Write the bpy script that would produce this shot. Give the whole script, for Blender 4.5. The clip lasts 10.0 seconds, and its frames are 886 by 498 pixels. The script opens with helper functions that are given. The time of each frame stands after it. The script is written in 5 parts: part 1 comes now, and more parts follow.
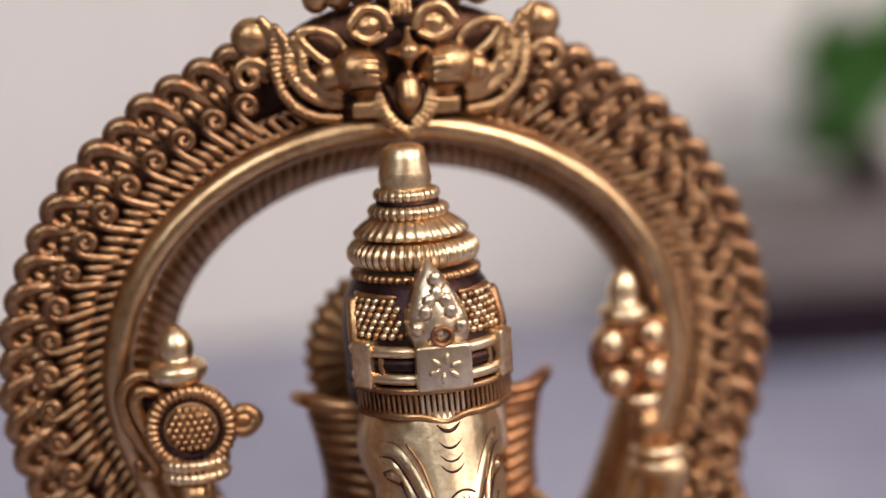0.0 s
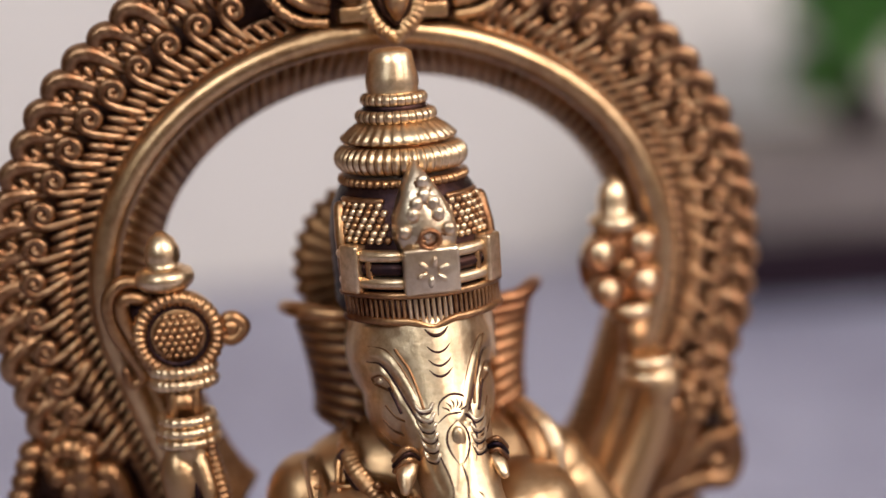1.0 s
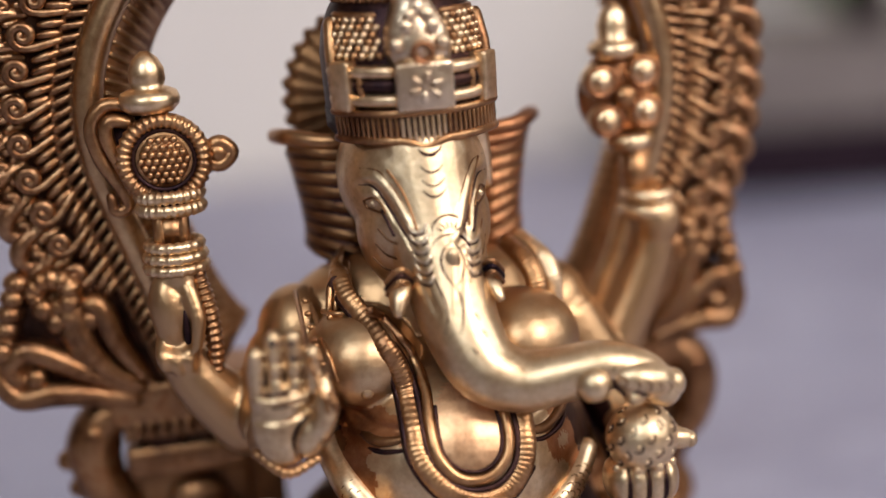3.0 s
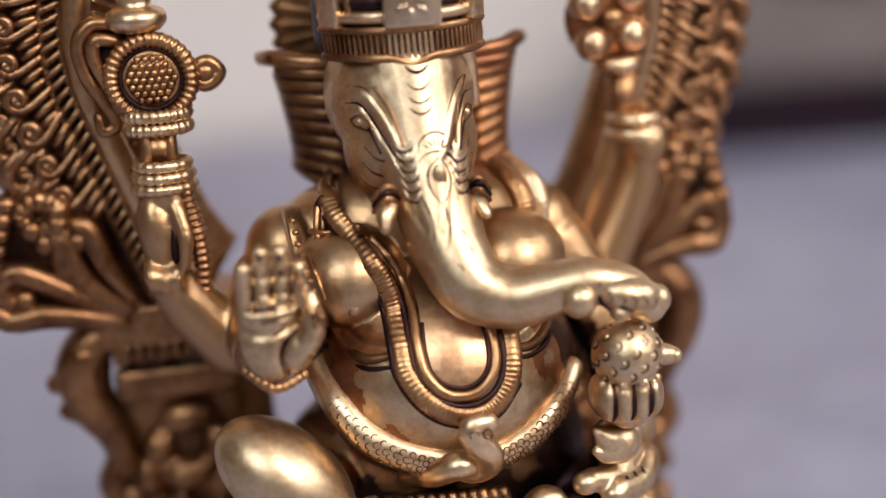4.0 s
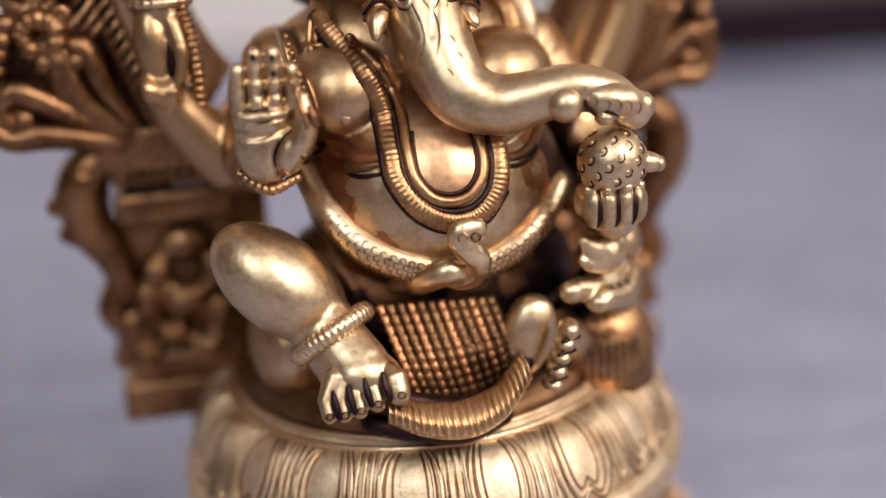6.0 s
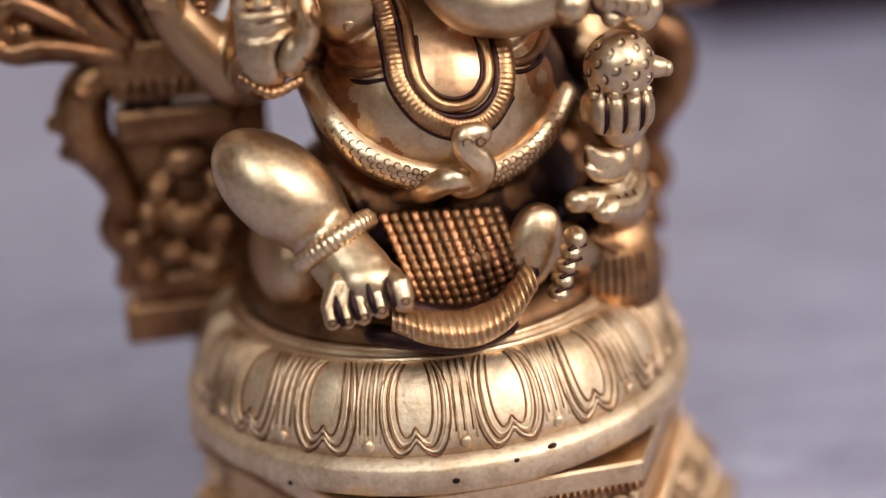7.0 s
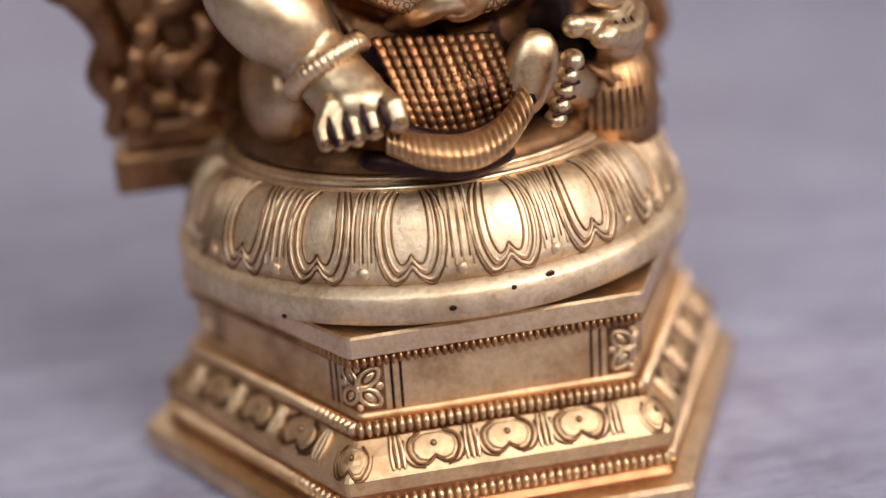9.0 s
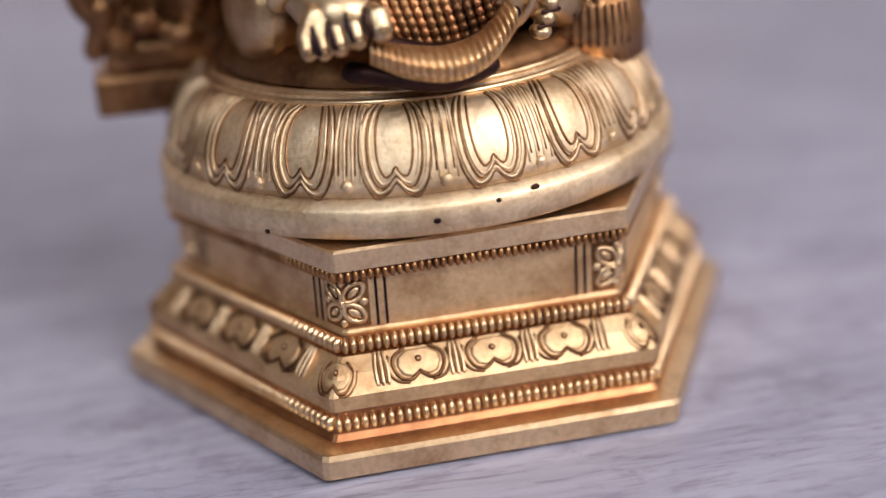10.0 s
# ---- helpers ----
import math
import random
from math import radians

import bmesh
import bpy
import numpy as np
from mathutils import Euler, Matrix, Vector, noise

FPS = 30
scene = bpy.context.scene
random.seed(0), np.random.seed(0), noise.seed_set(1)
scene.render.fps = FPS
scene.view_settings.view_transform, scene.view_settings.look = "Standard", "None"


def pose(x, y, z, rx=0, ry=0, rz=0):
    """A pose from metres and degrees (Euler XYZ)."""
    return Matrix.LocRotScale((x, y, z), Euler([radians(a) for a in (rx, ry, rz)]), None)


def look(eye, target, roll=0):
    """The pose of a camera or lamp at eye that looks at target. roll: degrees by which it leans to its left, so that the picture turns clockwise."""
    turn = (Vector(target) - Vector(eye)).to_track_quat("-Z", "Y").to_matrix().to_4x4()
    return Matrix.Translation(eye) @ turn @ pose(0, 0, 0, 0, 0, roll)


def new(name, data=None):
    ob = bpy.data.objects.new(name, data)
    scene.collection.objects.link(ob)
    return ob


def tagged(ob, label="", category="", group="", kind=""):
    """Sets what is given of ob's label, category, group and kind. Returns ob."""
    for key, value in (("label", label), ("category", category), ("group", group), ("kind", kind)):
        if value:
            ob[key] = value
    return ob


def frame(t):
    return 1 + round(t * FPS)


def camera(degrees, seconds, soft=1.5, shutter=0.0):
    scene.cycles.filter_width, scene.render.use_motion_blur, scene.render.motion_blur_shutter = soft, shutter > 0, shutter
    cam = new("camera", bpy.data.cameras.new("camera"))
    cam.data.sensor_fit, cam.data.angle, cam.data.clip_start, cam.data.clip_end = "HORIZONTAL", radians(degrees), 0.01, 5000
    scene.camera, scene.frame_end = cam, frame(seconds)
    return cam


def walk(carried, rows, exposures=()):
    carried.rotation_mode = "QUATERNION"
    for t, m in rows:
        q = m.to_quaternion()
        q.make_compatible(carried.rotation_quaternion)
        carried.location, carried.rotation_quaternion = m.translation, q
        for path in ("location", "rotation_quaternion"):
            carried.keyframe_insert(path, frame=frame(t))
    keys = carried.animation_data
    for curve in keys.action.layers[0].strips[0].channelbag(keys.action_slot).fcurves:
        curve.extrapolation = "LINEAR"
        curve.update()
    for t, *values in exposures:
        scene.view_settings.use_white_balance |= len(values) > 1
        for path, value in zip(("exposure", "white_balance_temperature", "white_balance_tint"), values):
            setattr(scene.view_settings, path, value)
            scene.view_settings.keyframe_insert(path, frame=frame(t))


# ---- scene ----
# ---------- camera ----------
cam = camera(36.0, 10.0)
cam.data.dof.use_dof = True
cam.data.dof.focus_distance = 0.2595
cam.data.dof.aperture_fstop = 3.3
# seconds, eye x, y, z, yaw to the left, pitch up, roll
PATH = [
    (0, -0.0360, -0.2774, 0.2561, -9.231, -10.660, -3.361),
    (0.5, -0.0355, -0.2780, 0.2505, -9.309, -11.621, -3.437),
    (1, -0.0351, -0.2778, 0.2453, -9.298, -12.370, -3.451),
    (1.5, -0.0348, -0.2770, 0.2403, -9.319, -13.032, -3.467),
    (2, -0.0347, -0.2756, 0.2349, -9.154, -13.949, -3.572),
    (2.5, -0.0347, -0.2743, 0.2297, -9.044, -14.900, -3.592),
    (4, -0.0350, -0.2783, 0.2164, -9.401, -17.074, -3.478),
    (4.5, -0.0352, -0.2818, 0.2119, -9.439, -17.845, -3.383),
    (5, -0.0355, -0.2863, 0.2068, -9.471, -18.453, -3.326),
    (5.5, -0.0361, -0.2902, 0.2003, -9.398, -18.865, -3.320),
    (7, -0.0382, -0.2944, 0.1761, -9.058, -19.492, -3.424),
    (7.5, -0.0385, -0.2944, 0.1689, -9.168, -19.657, -3.414),
    (8, -0.0392, -0.2952, 0.1627, -9.301, -19.908, -3.455),
    (8.5, -0.0404, -0.2966, 0.1565, -9.334, -20.407, -3.712),
    (9, -0.0415, -0.2984, 0.1503, -9.392, -21.112, -3.718),
    (9.5, -0.0424, -0.2997, 0.1443, -9.691, -21.654, -3.662),
    (10, -0.0432, -0.3013, 0.1386, -10.130, -22.108, -3.560),
]


def eye_pose(x, y, z, yaw, pitch, roll):
    return pose(x, y, z, 0, 0, yaw) @ pose(0, 0, 0, 90 + pitch, 0, 0) @ pose(0, 0, 0, 0, 0, roll)


walk(cam, [(t, eye_pose(*r)) for t, *r in PATH])

# ---------- world and lights ----------
world = bpy.data.worlds.new("world")
scene.world = world
world.use_nodes = True
wn = world.node_tree
sky = wn.nodes.new("ShaderNodeTexSky")
sky.sky_type, sky.sun_disc = "NISHITA", False
sky.sun_elevation, sky.sun_rotation = radians(40), radians(150)
wn.links.new(sky.outputs[0], wn.nodes["Background"].inputs[0])
wn.nodes["Background"].inputs[1].default_value = 0.1


def area_lamp(name, eye, target, sx, sy, watts, colour):
    d = bpy.data.lights.new(name, "AREA")
    d.shape, d.size, d.size_y, d.energy, d.color = "RECTANGLE", sx, sy, watts, colour
    ob = new(name, d)
    ob.matrix_world = look(eye, target)
    return ob


# two tall windows in the wall behind the camera; an added unseen side fill
area_lamp("window_light_cool", (-0.70, -1.52, 1.25), (0.0, 0.1, 0.2), 0.7, 1.0, 24, (0.82, 0.91, 1.0))
area_lamp("window_light_warm", (0.85, -1.52, 1.25), (0.0, 0.1, 0.2), 0.7, 1.0, 50, (1.0, 0.935, 0.915))
area_lamp("side_fill_light", (1.72, -0.60, 0.95), (0.0, 0.0, 0.1), 0.9, 1.1, 20, (0.95, 0.96, 1.0))
scene.view_settings.exposure = 0.0

# ---------- materials ----------


def material(name):
    m = bpy.data.materials.new(name)
    m.use_nodes = True
    return m, m.node_tree, m.node_tree.nodes["Principled BSDF"]


def node(nt, kind, **values):
    n = nt.nodes.new(kind)
    for k, v in values.items():
        n.inputs[k].default_value = v
    return n


def ramp_of(nt, fac, stops):
    r = nt.nodes.new("ShaderNodeValToRGB")
    els = r.color_ramp.elements
    while len(els) < len(stops):
        els.new(0.5)
    for e, (p, c) in zip(els, stops):
        e.position, e.color = p, (*c, 1)
    nt.links.new(fac, r.inputs[0])
    return r


def brass(name, light, dark, rough, stain, bump, fine=900.0, rear_tone=None, pits=0.3):
    """Cast brass: clear metal with tarnished blotches, hand-filed relief and uneven polish.
    An optional (y of the last clear metal, y of the full dark tone, colour) darkens it towards the back."""
    m, nt, bsdf = material(name)
    bsdf.inputs["Metallic"].default_value = 1.0
    co = nt.nodes.new("ShaderNodeTexCoord")
    big = node(nt, "ShaderNodeTexNoise", Scale=70.0, Detail=6.0, Roughness=0.65)
    small = node(nt, "ShaderNodeTexNoise", Scale=fine, Detail=4.0, Roughness=0.6)
    for n in (big, small):
        nt.links.new(co.outputs["Object"], n.inputs["Vector"])
    r = ramp_of(nt, big.outputs[0], [(stain - 0.14, dark), (stain + 0.1, light), (0.8, tuple(min(1, c * 1.1) for c in light))])
    mix = nt.nodes.new("ShaderNodeMix")
    mix.data_type, mix.blend_type = "RGBA", "MULTIPLY"
    mix.inputs[0].default_value = 0.35
    r2 = ramp_of(nt, small.outputs[0], [(0.3, (0.55, 0.45, 0.38)), (0.6, (1, 1, 1))])
    nt.links.new(r.outputs[0], mix.inputs[6])
    nt.links.new(r2.outputs[0], mix.inputs[7])
    mid = node(nt, "ShaderNodeTexNoise", Scale=240.0, Detail=5.0, Roughness=0.7, Distortion=0.6)
    nt.links.new(co.outputs["Object"], mid.inputs["Vector"])
    r3 = ramp_of(nt, mid.outputs[0], [(0.30, (0.30, 0.19, 0.13)), (0.43, (0.86, 0.74, 0.62)), (0.52, (1, 1, 1))])
    spots = nt.nodes.new("ShaderNodeMix")
    spots.data_type, spots.blend_type = "RGBA", "MULTIPLY"
    spots.inputs[0].default_value = pits
    nt.links.new(mix.outputs[2], spots.inputs[6])
    nt.links.new(r3.outputs[0], spots.inputs[7])
    last = spots.outputs[2]
    if rear_tone:
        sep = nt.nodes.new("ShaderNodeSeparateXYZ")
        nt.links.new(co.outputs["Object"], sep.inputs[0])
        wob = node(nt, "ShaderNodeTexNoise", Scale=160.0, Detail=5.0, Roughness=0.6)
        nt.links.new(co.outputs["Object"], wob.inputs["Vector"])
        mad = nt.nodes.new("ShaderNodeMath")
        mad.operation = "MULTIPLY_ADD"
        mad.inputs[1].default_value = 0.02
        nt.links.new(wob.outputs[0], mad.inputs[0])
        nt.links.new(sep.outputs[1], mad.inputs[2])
        span = node(nt, "ShaderNodeMapRange", **{"From Min": rear_tone[0] + 0.01, "From Max": rear_tone[1] + 0.01})
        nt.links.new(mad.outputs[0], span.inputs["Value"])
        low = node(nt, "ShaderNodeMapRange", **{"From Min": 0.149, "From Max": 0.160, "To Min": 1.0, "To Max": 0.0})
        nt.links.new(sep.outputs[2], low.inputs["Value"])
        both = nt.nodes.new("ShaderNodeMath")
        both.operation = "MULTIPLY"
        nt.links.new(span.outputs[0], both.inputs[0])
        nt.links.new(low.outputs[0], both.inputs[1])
        rear_mix = nt.nodes.new("ShaderNodeMix")
        rear_mix.data_type = "RGBA"
        rear_mix.inputs[7].default_value = (*rear_tone[2], 1)
        nt.links.new(both.outputs[0], rear_mix.inputs[0])
        nt.links.new(last, rear_mix.inputs[6])
        last = rear_mix.outputs[2]
    nt.links.new(last, bsdf.inputs["Base Color"])
    rr = node(nt, "ShaderNodeMapRange", **{"To Min": rough - 0.07, "To Max": rough + 0.12})
    nt.links.new(small.outputs[0], rr.inputs["Value"])
    nt.links.new(rr.outputs[0], bsdf.inputs["Roughness"])
    b = node(nt, "ShaderNodeBump", Strength=bump, Distance=0.0004)
    nt.links.new(small.outputs[0], b.inputs["Height"])
    nt.links.new(b.outputs[0], bsdf.inputs["Normal"])
    return m


def painted(name, stops, scale, rough, stretch=(1, 1, 1), bump=0.2, detail=8.0):
    m, nt, bsdf = material(name)
    co = nt.nodes.new("ShaderNodeTexCoord")
    mp = node(nt, "ShaderNodeMapping", Scale=stretch)
    n = node(nt, "ShaderNodeTexNoise", Scale=scale, Detail=detail, Roughness=0.62)
    nt.links.new(co.outputs["Object"], mp.inputs[0])
    nt.links.new(mp.outputs[0], n.inputs["Vector"])
    r = ramp_of(nt, n.outputs[0], stops)
    nt.links.new(r.outputs[0], bsdf.inputs["Base Color"])
    bsdf.inputs["Roughness"].default_value = rough
    b = node(nt, "ShaderNodeBump", Strength=bump, Distance=0.001)
    nt.links.new(n.outputs[0], b.inputs["Height"])
    nt.links.new(b.outputs[0], bsdf.inputs["Normal"])
    return m


BRASS = brass("polished_brass", (0.79, 0.58, 0.36), (0.46, 0.26, 0.125), 0.33, 0.39, 0.07)
SKIN = brass("rubbed_brass", (0.68, 0.505, 0.315), (0.40, 0.235, 0.12), 0.36, 0.40, 0.16, rear_tone=(-0.0465, -0.0275, (0.44, 0.265, 0.135)))
ANTIQUE = brass("antique_brass", (0.51, 0.285, 0.135), (0.19, 0.082, 0.04), 0.34, 0.47, 0.14)
ARCHED = brass("brown_brass", (0.52, 0.30, 0.155), (0.17, 0.078, 0.04), 0.34, 0.50, 0.22, pits=0.75)
# darker copy of the brown brass, with shade on flourishes and pillars put in
SHADED = brass("shaded_brown_brass", (0.36, 0.19, 0.09), (0.13, 0.06, 0.032), 0.36, 0.48, 0.22, pits=0.75)
# recesses darkened in the colour: sunk ground behind arch and mask relief
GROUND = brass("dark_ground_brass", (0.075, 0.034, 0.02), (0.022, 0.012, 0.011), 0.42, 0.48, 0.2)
DULLED = brass("dulled_brass", (0.84, 0.66, 0.45), (0.52, 0.34, 0.18), 0.50, 0.44, 0.34)
TIER = brass("worn_tier_brass", (0.75, 0.535, 0.315), (0.44, 0.25, 0.12), 0.50, 0.42, 0.26)
MOULD = brass("moulding_brass", (0.56, 0.36, 0.19), (0.30, 0.16, 0.08), 0.30, 0.44, 0.08)
# real patina and engraving, and also the painted-in shade of gaps and hollows
PATINA_SHADE = brass("dark_patina_shade", (0.075, 0.036, 0.028), (0.02, 0.013, 0.02), 0.45, 0.5, 0.2)
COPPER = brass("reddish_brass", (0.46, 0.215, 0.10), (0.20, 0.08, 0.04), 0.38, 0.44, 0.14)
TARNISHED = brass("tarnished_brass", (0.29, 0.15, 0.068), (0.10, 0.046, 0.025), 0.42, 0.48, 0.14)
PALE = brass("worn_pale_brass", (0.76, 0.605, 0.43), (0.52, 0.36, 0.22), 0.30, 0.40, 0.6, fine=420.0)
BOUNCE = brass("bounce_tinted_brass", (0.70, 0.42, 0.235), (0.46, 0.23, 0.12), 0.36, 0.40, 0.06)
FIG_MATS = [BRASS, ANTIQUE, PATINA_SHADE, COPPER, SKIN, PALE, TARNISHED, BOUNCE]
B, A, D, C, S, P, T, O = 0, 1, 2, 3, 4, 5, 6, 7

from mathutils.bvhtree import BVHTree

# ---------- mesh tools, in millimetres: u to the right, v to the front, z up ----------


def w(p):
    return (p[0] * 0.001, -p[1] * 0.001, p[2] * 0.001)


class Soup:
    """Gathers verts and faces (with material numbers) for one mesh."""

    def __init__(self):
        self.v, self.f, self.m = [], [], []

    def add(self, verts, faces, mat=0):
        k = len(self.v)
        self.v.extend([tuple(p) for p in verts])
        self.f.extend([tuple(i + k for i in f) for f in faces])
        self.m.extend([mat] * len(faces))

    def grid(self, rows, mat=0, wrap=True, cap=True):
        """Rows of points, each a ring (wrap) or strip."""
        n = len(rows[0])
        verts = [p for r in rows for p in r]
        faces = []
        for i in range(len(rows) - 1):
            for j in range(n if wrap else n - 1):
                a, b = i * n + j, i * n + (j + 1) % n
                faces.append((a, b, b + n, a + n))
        if cap and wrap:
            faces.append(tuple(range(n))[::-1])
            faces.append(tuple(range((len(rows) - 1) * n, len(rows) * n)))
        self.add(verts, faces, mat)

    def ellipsoid(self, c, r, mat=0, turn=(0, 0, 0), seg=20, rings=12, power=1.0):
        rot = Euler([radians(a) for a in turn]).to_matrix()
        rows = []
        for i in range(rings + 1):
            th = math.pi * (0.02 + 0.96 * i / rings)
            row = []
            for j in range(seg):
                ph = 2 * math.pi * j / seg
                d = Vector((math.sin(th) * math.cos(ph), math.sin(th) * math.sin(ph), math.cos(th)))
                d = Vector([math.copysign(abs(q) ** power, q) * k for q, k in zip(d, r)])
                row.append(Vector(c) + rot @ d)
            rows.append(row)
        self.grid(rows, mat)

    def tube(self, path, radii, mat=0, seg=10, closed=False, flat=1.0, up=(0, 1, 0), round_ends=True):
        """A tube along a path; radii: one number or one a point; flat squeezes it along up."""
        p = [Vector(q) for q in path]
        n = len(p)
        rad = [radii] * n if isinstance(radii, (int, float)) else list(radii)
        if round_ends and not closed:
            d0, d1 = (p[0] - p[1]).normalized(), (p[-1] - p[-2]).normalized()
            r0, r1 = rad[0], rad[-1]
            p = [p[0] + d0 * r0 * 0.95, p[0] + d0 * r0 * 0.7] + p + [p[-1] + d1 * r1 * 0.7, p[-1] + d1 * r1 * 0.95]
            rad = [r0 * 0.25, r0 * 0.72] + rad + [r1 * 0.72, r1 * 0.25]
            n = len(p)
        rows, ref = [], Vector(up)
        for i in range(n):
            a, b = p[(i - 1) % n if closed else max(0, i - 1)], p[(i + 1) % n if closed else min(n - 1, i + 1)]
            t = (b - a).normalized()
            y = ref - t * ref.dot(t)
            if y.length < 1e-4:
                y = t.orthogonal()
            y.normalize()
            x = t.cross(y)
            rows.append([p[i] + (x * math.cos(q) + y * math.sin(q) * flat) * rad[i] for q in (2 * math.pi * k / seg for k in range(seg))])
        if closed:
            rows.append(rows[0])
        self.grid(rows, mat, cap=not closed)

    def lathe(self, profile, axis, mat=0, seg=64, ribs=0, amp=0.0, squash=1.0, lean=(0, 0)):
        """profile: rows of (radius, z); ribs: count of flutes of depth amp."""
        z0 = profile[0][1]
        rows = []
        for r, z in profile:
            row = []
            for j in range(seg):
                ph = 2 * math.pi * j / seg
                q = r * (1 + amp * math.cos(ribs * ph)) if ribs else r
                row.append((axis[0] + lean[0] * (z - z0) + q * math.cos(ph), axis[1] + lean[1] * (z - z0) + q * squash * math.sin(ph), z))
            rows.append(row)
        self.grid(rows, mat)

    def box(self, c, half, mat=0, turn=(0, 0, 0), bevel=0.15):
        """A box with softened edges: an inset top and bottom on every axis."""
        rot = Euler([radians(a) for a in turn]).to_matrix()
        b = min(half) * bevel
        bm = bmesh.new()
        bmesh.ops.create_cube(bm, size=2)
        for q in bm.verts:
            q.co = Vector([x * h for x, h in zip(q.co, half)])
        bmesh.ops.bevel(bm, geom=bm.edges[:], offset=b, segments=2, affect="EDGES", profile=0.7)
        bm.verts.index_update()
        self.add([Vector(c) + rot @ q.co for q in bm.verts], [[q.index for q in f.verts] for f in bm.faces], mat)
        bm.free()

    def mesh(self, name, mats, smooth=True):
        me = bpy.data.meshes.new(name)
        me.from_pydata([w(p) for p in self.v], [], self.f)
        for m in mats:
            me.materials.append(m)
        bm = bmesh.new()
        bm.from_mesh(me)
        for f, k in zip(bm.faces, self.m):
            f.material_index, f.smooth = k, smooth
        bmesh.ops.recalc_face_normals(bm, faces=bm.faces[:])
        bm.to_mesh(me)
        bm.free()
        return me


def fused(soup, voxel, rounds):
    """One closed skin round all pieces of a soup, softened like a casting; sizes in millimetres."""
    me = bpy.data.meshes.new("cast")
    me.from_pydata([tuple(q * 0.01 for q in p) for p in soup.v], [], soup.f)
    bm = bmesh.new()
    bm.from_mesh(me)
    bmesh.ops.recalc_face_normals(bm, faces=bm.faces[:])
    bm.to_mesh(me)
    bm.free()
    ob = new("cast", me)
    re = ob.modifiers.new("remesh", "REMESH")
    re.mode, re.voxel_size = "VOXEL", voxel * 0.01
    sm = ob.modifiers.new("smooth", "SMOOTH")
    sm.iterations, sm.factor = rounds, 0.5
    dg = bpy.context.evaluated_depsgraph_get()
    dg.update()
    out = bpy.data.meshes.new_from_object(ob.evaluated_get(dg))
    verts = [tuple(q * 100 for q in v.co) for v in out.vertices]
    faces = [tuple(f.vertices) for f in out.polygons]
    bpy.data.objects.remove(ob)
    return verts, faces


def press(verts, line, depth, width, front):
    """Engraves a line of (u, z) into the front of a skin (minus: raises it), where v is over front."""
    q = spline([(a, 0.0, c) for a, c in line], 10)
    g = np.array([(p.x, p.z) for p in q])
    lo, hi = g.min(0) - 3 * width, g.max(0) + 3 * width
    for i, (a, v, c) in enumerate(verts):
        if v > front and lo[0] < a < hi[0] and lo[1] < c < hi[1]:
            d2 = float(((g - (a, c)) ** 2).sum(1).min())
            if d2 < 9 * width * width:
                verts[i] = (a, v - depth * math.exp(-d2 / (width * width)), c)


def spline(pts, n=6):
    """A smooth line through points."""
    p = [Vector(q) for q in pts]
    p = [p[0] * 2 - p[1]] + p + [p[-1] * 2 - p[-2]]
    out = []
    for i in range(1, len(p) - 2):
        for k in range(n):
            t = k / n
            a, b, c, d = p[i - 1], p[i], p[i + 1], p[i + 2]
            out.append(0.5 * (2 * b + (c - a) * t + (2 * a - 5 * b + 4 * c - d) * t * t + (3 * b - a - 3 * c + d) * t ** 3))
    out.append(p[-2])
    return out


def lerp_list(vals, n):
    x = np.linspace(0, len(vals) - 1, n)
    return [float(q) for q in np.interp(x, range(len(vals)), vals)]


def snake(soup, pts, radii, mat=0, n=6, seg=12, ribs=0, amp=0.0, flat=1.0, up=(0, 1, 0)):
    if ribs:
        n = max(n, math.ceil(ribs * 7 / (len(pts) - 1)))
    p = spline(pts, n)
    r = lerp_list(radii if isinstance(radii, (list, tuple)) else [radii, radii], len(p))
    if ribs:
        r = [q * (1 + amp * math.cos(2 * math.pi * ribs * i / (len(p) - 1))) for i, q in enumerate(r)]
    soup.tube(p, r, mat, seg, flat=flat, up=up)


def empty(name, label, category, group=""):
    return tagged(new(name), label, category, group)


def part(name, me, parent, label="", m=None):
    ob = new(name, me)
    ob.parent = parent
    if m is not None:
        ob.matrix_basis = m
    return tagged(ob, label)


# ---------- the room and the table ----------
WALL = painted("warm_plaster", [(0.3, (0.66, 0.60, 0.56)), (0.7, (0.74, 0.68, 0.63))], 3.0, 0.9, bump=0.1)
FLOOR = painted("floor_boards", [(0.3, (0.20, 0.14, 0.10)), (0.7, (0.32, 0.24, 0.18))], 5.0, 0.6, (1, 8, 1))
# unseen side and south walls: dark brown for the brass to reflect
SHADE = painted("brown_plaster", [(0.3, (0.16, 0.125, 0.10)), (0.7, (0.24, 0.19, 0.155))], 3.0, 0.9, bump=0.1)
CEIL = painted("grey_ceiling", [(0.3, (0.40, 0.37, 0.35)), (0.7, (0.48, 0.45, 0.43))], 2.0, 0.95, bump=0.05)


def slab_object(name, lo, hi, mat, bevel=0.0, kind="structure", label="", parent=None):
    bm = bmesh.new()
    bmesh.ops.create_cube(bm, size=1)
    for q in bm.verts:
        q.co = Vector([a + (b - a) * (x + 0.5) for a, b, x in zip(lo, hi, q.co)])
    if bevel:
        bmesh.ops.bevel(bm, geom=bm.edges[:], offset=bevel, segments=2, affect="EDGES", profile=0.6)
    me = bpy.data.meshes.new(name)
    bm.to_mesh(me)
    bm.free()
    me.materials.append(mat)
    ob = new(name, me)
    if parent:
        ob.parent = parent
        return tagged(ob, label)
    return tagged(ob, label, kind=kind)


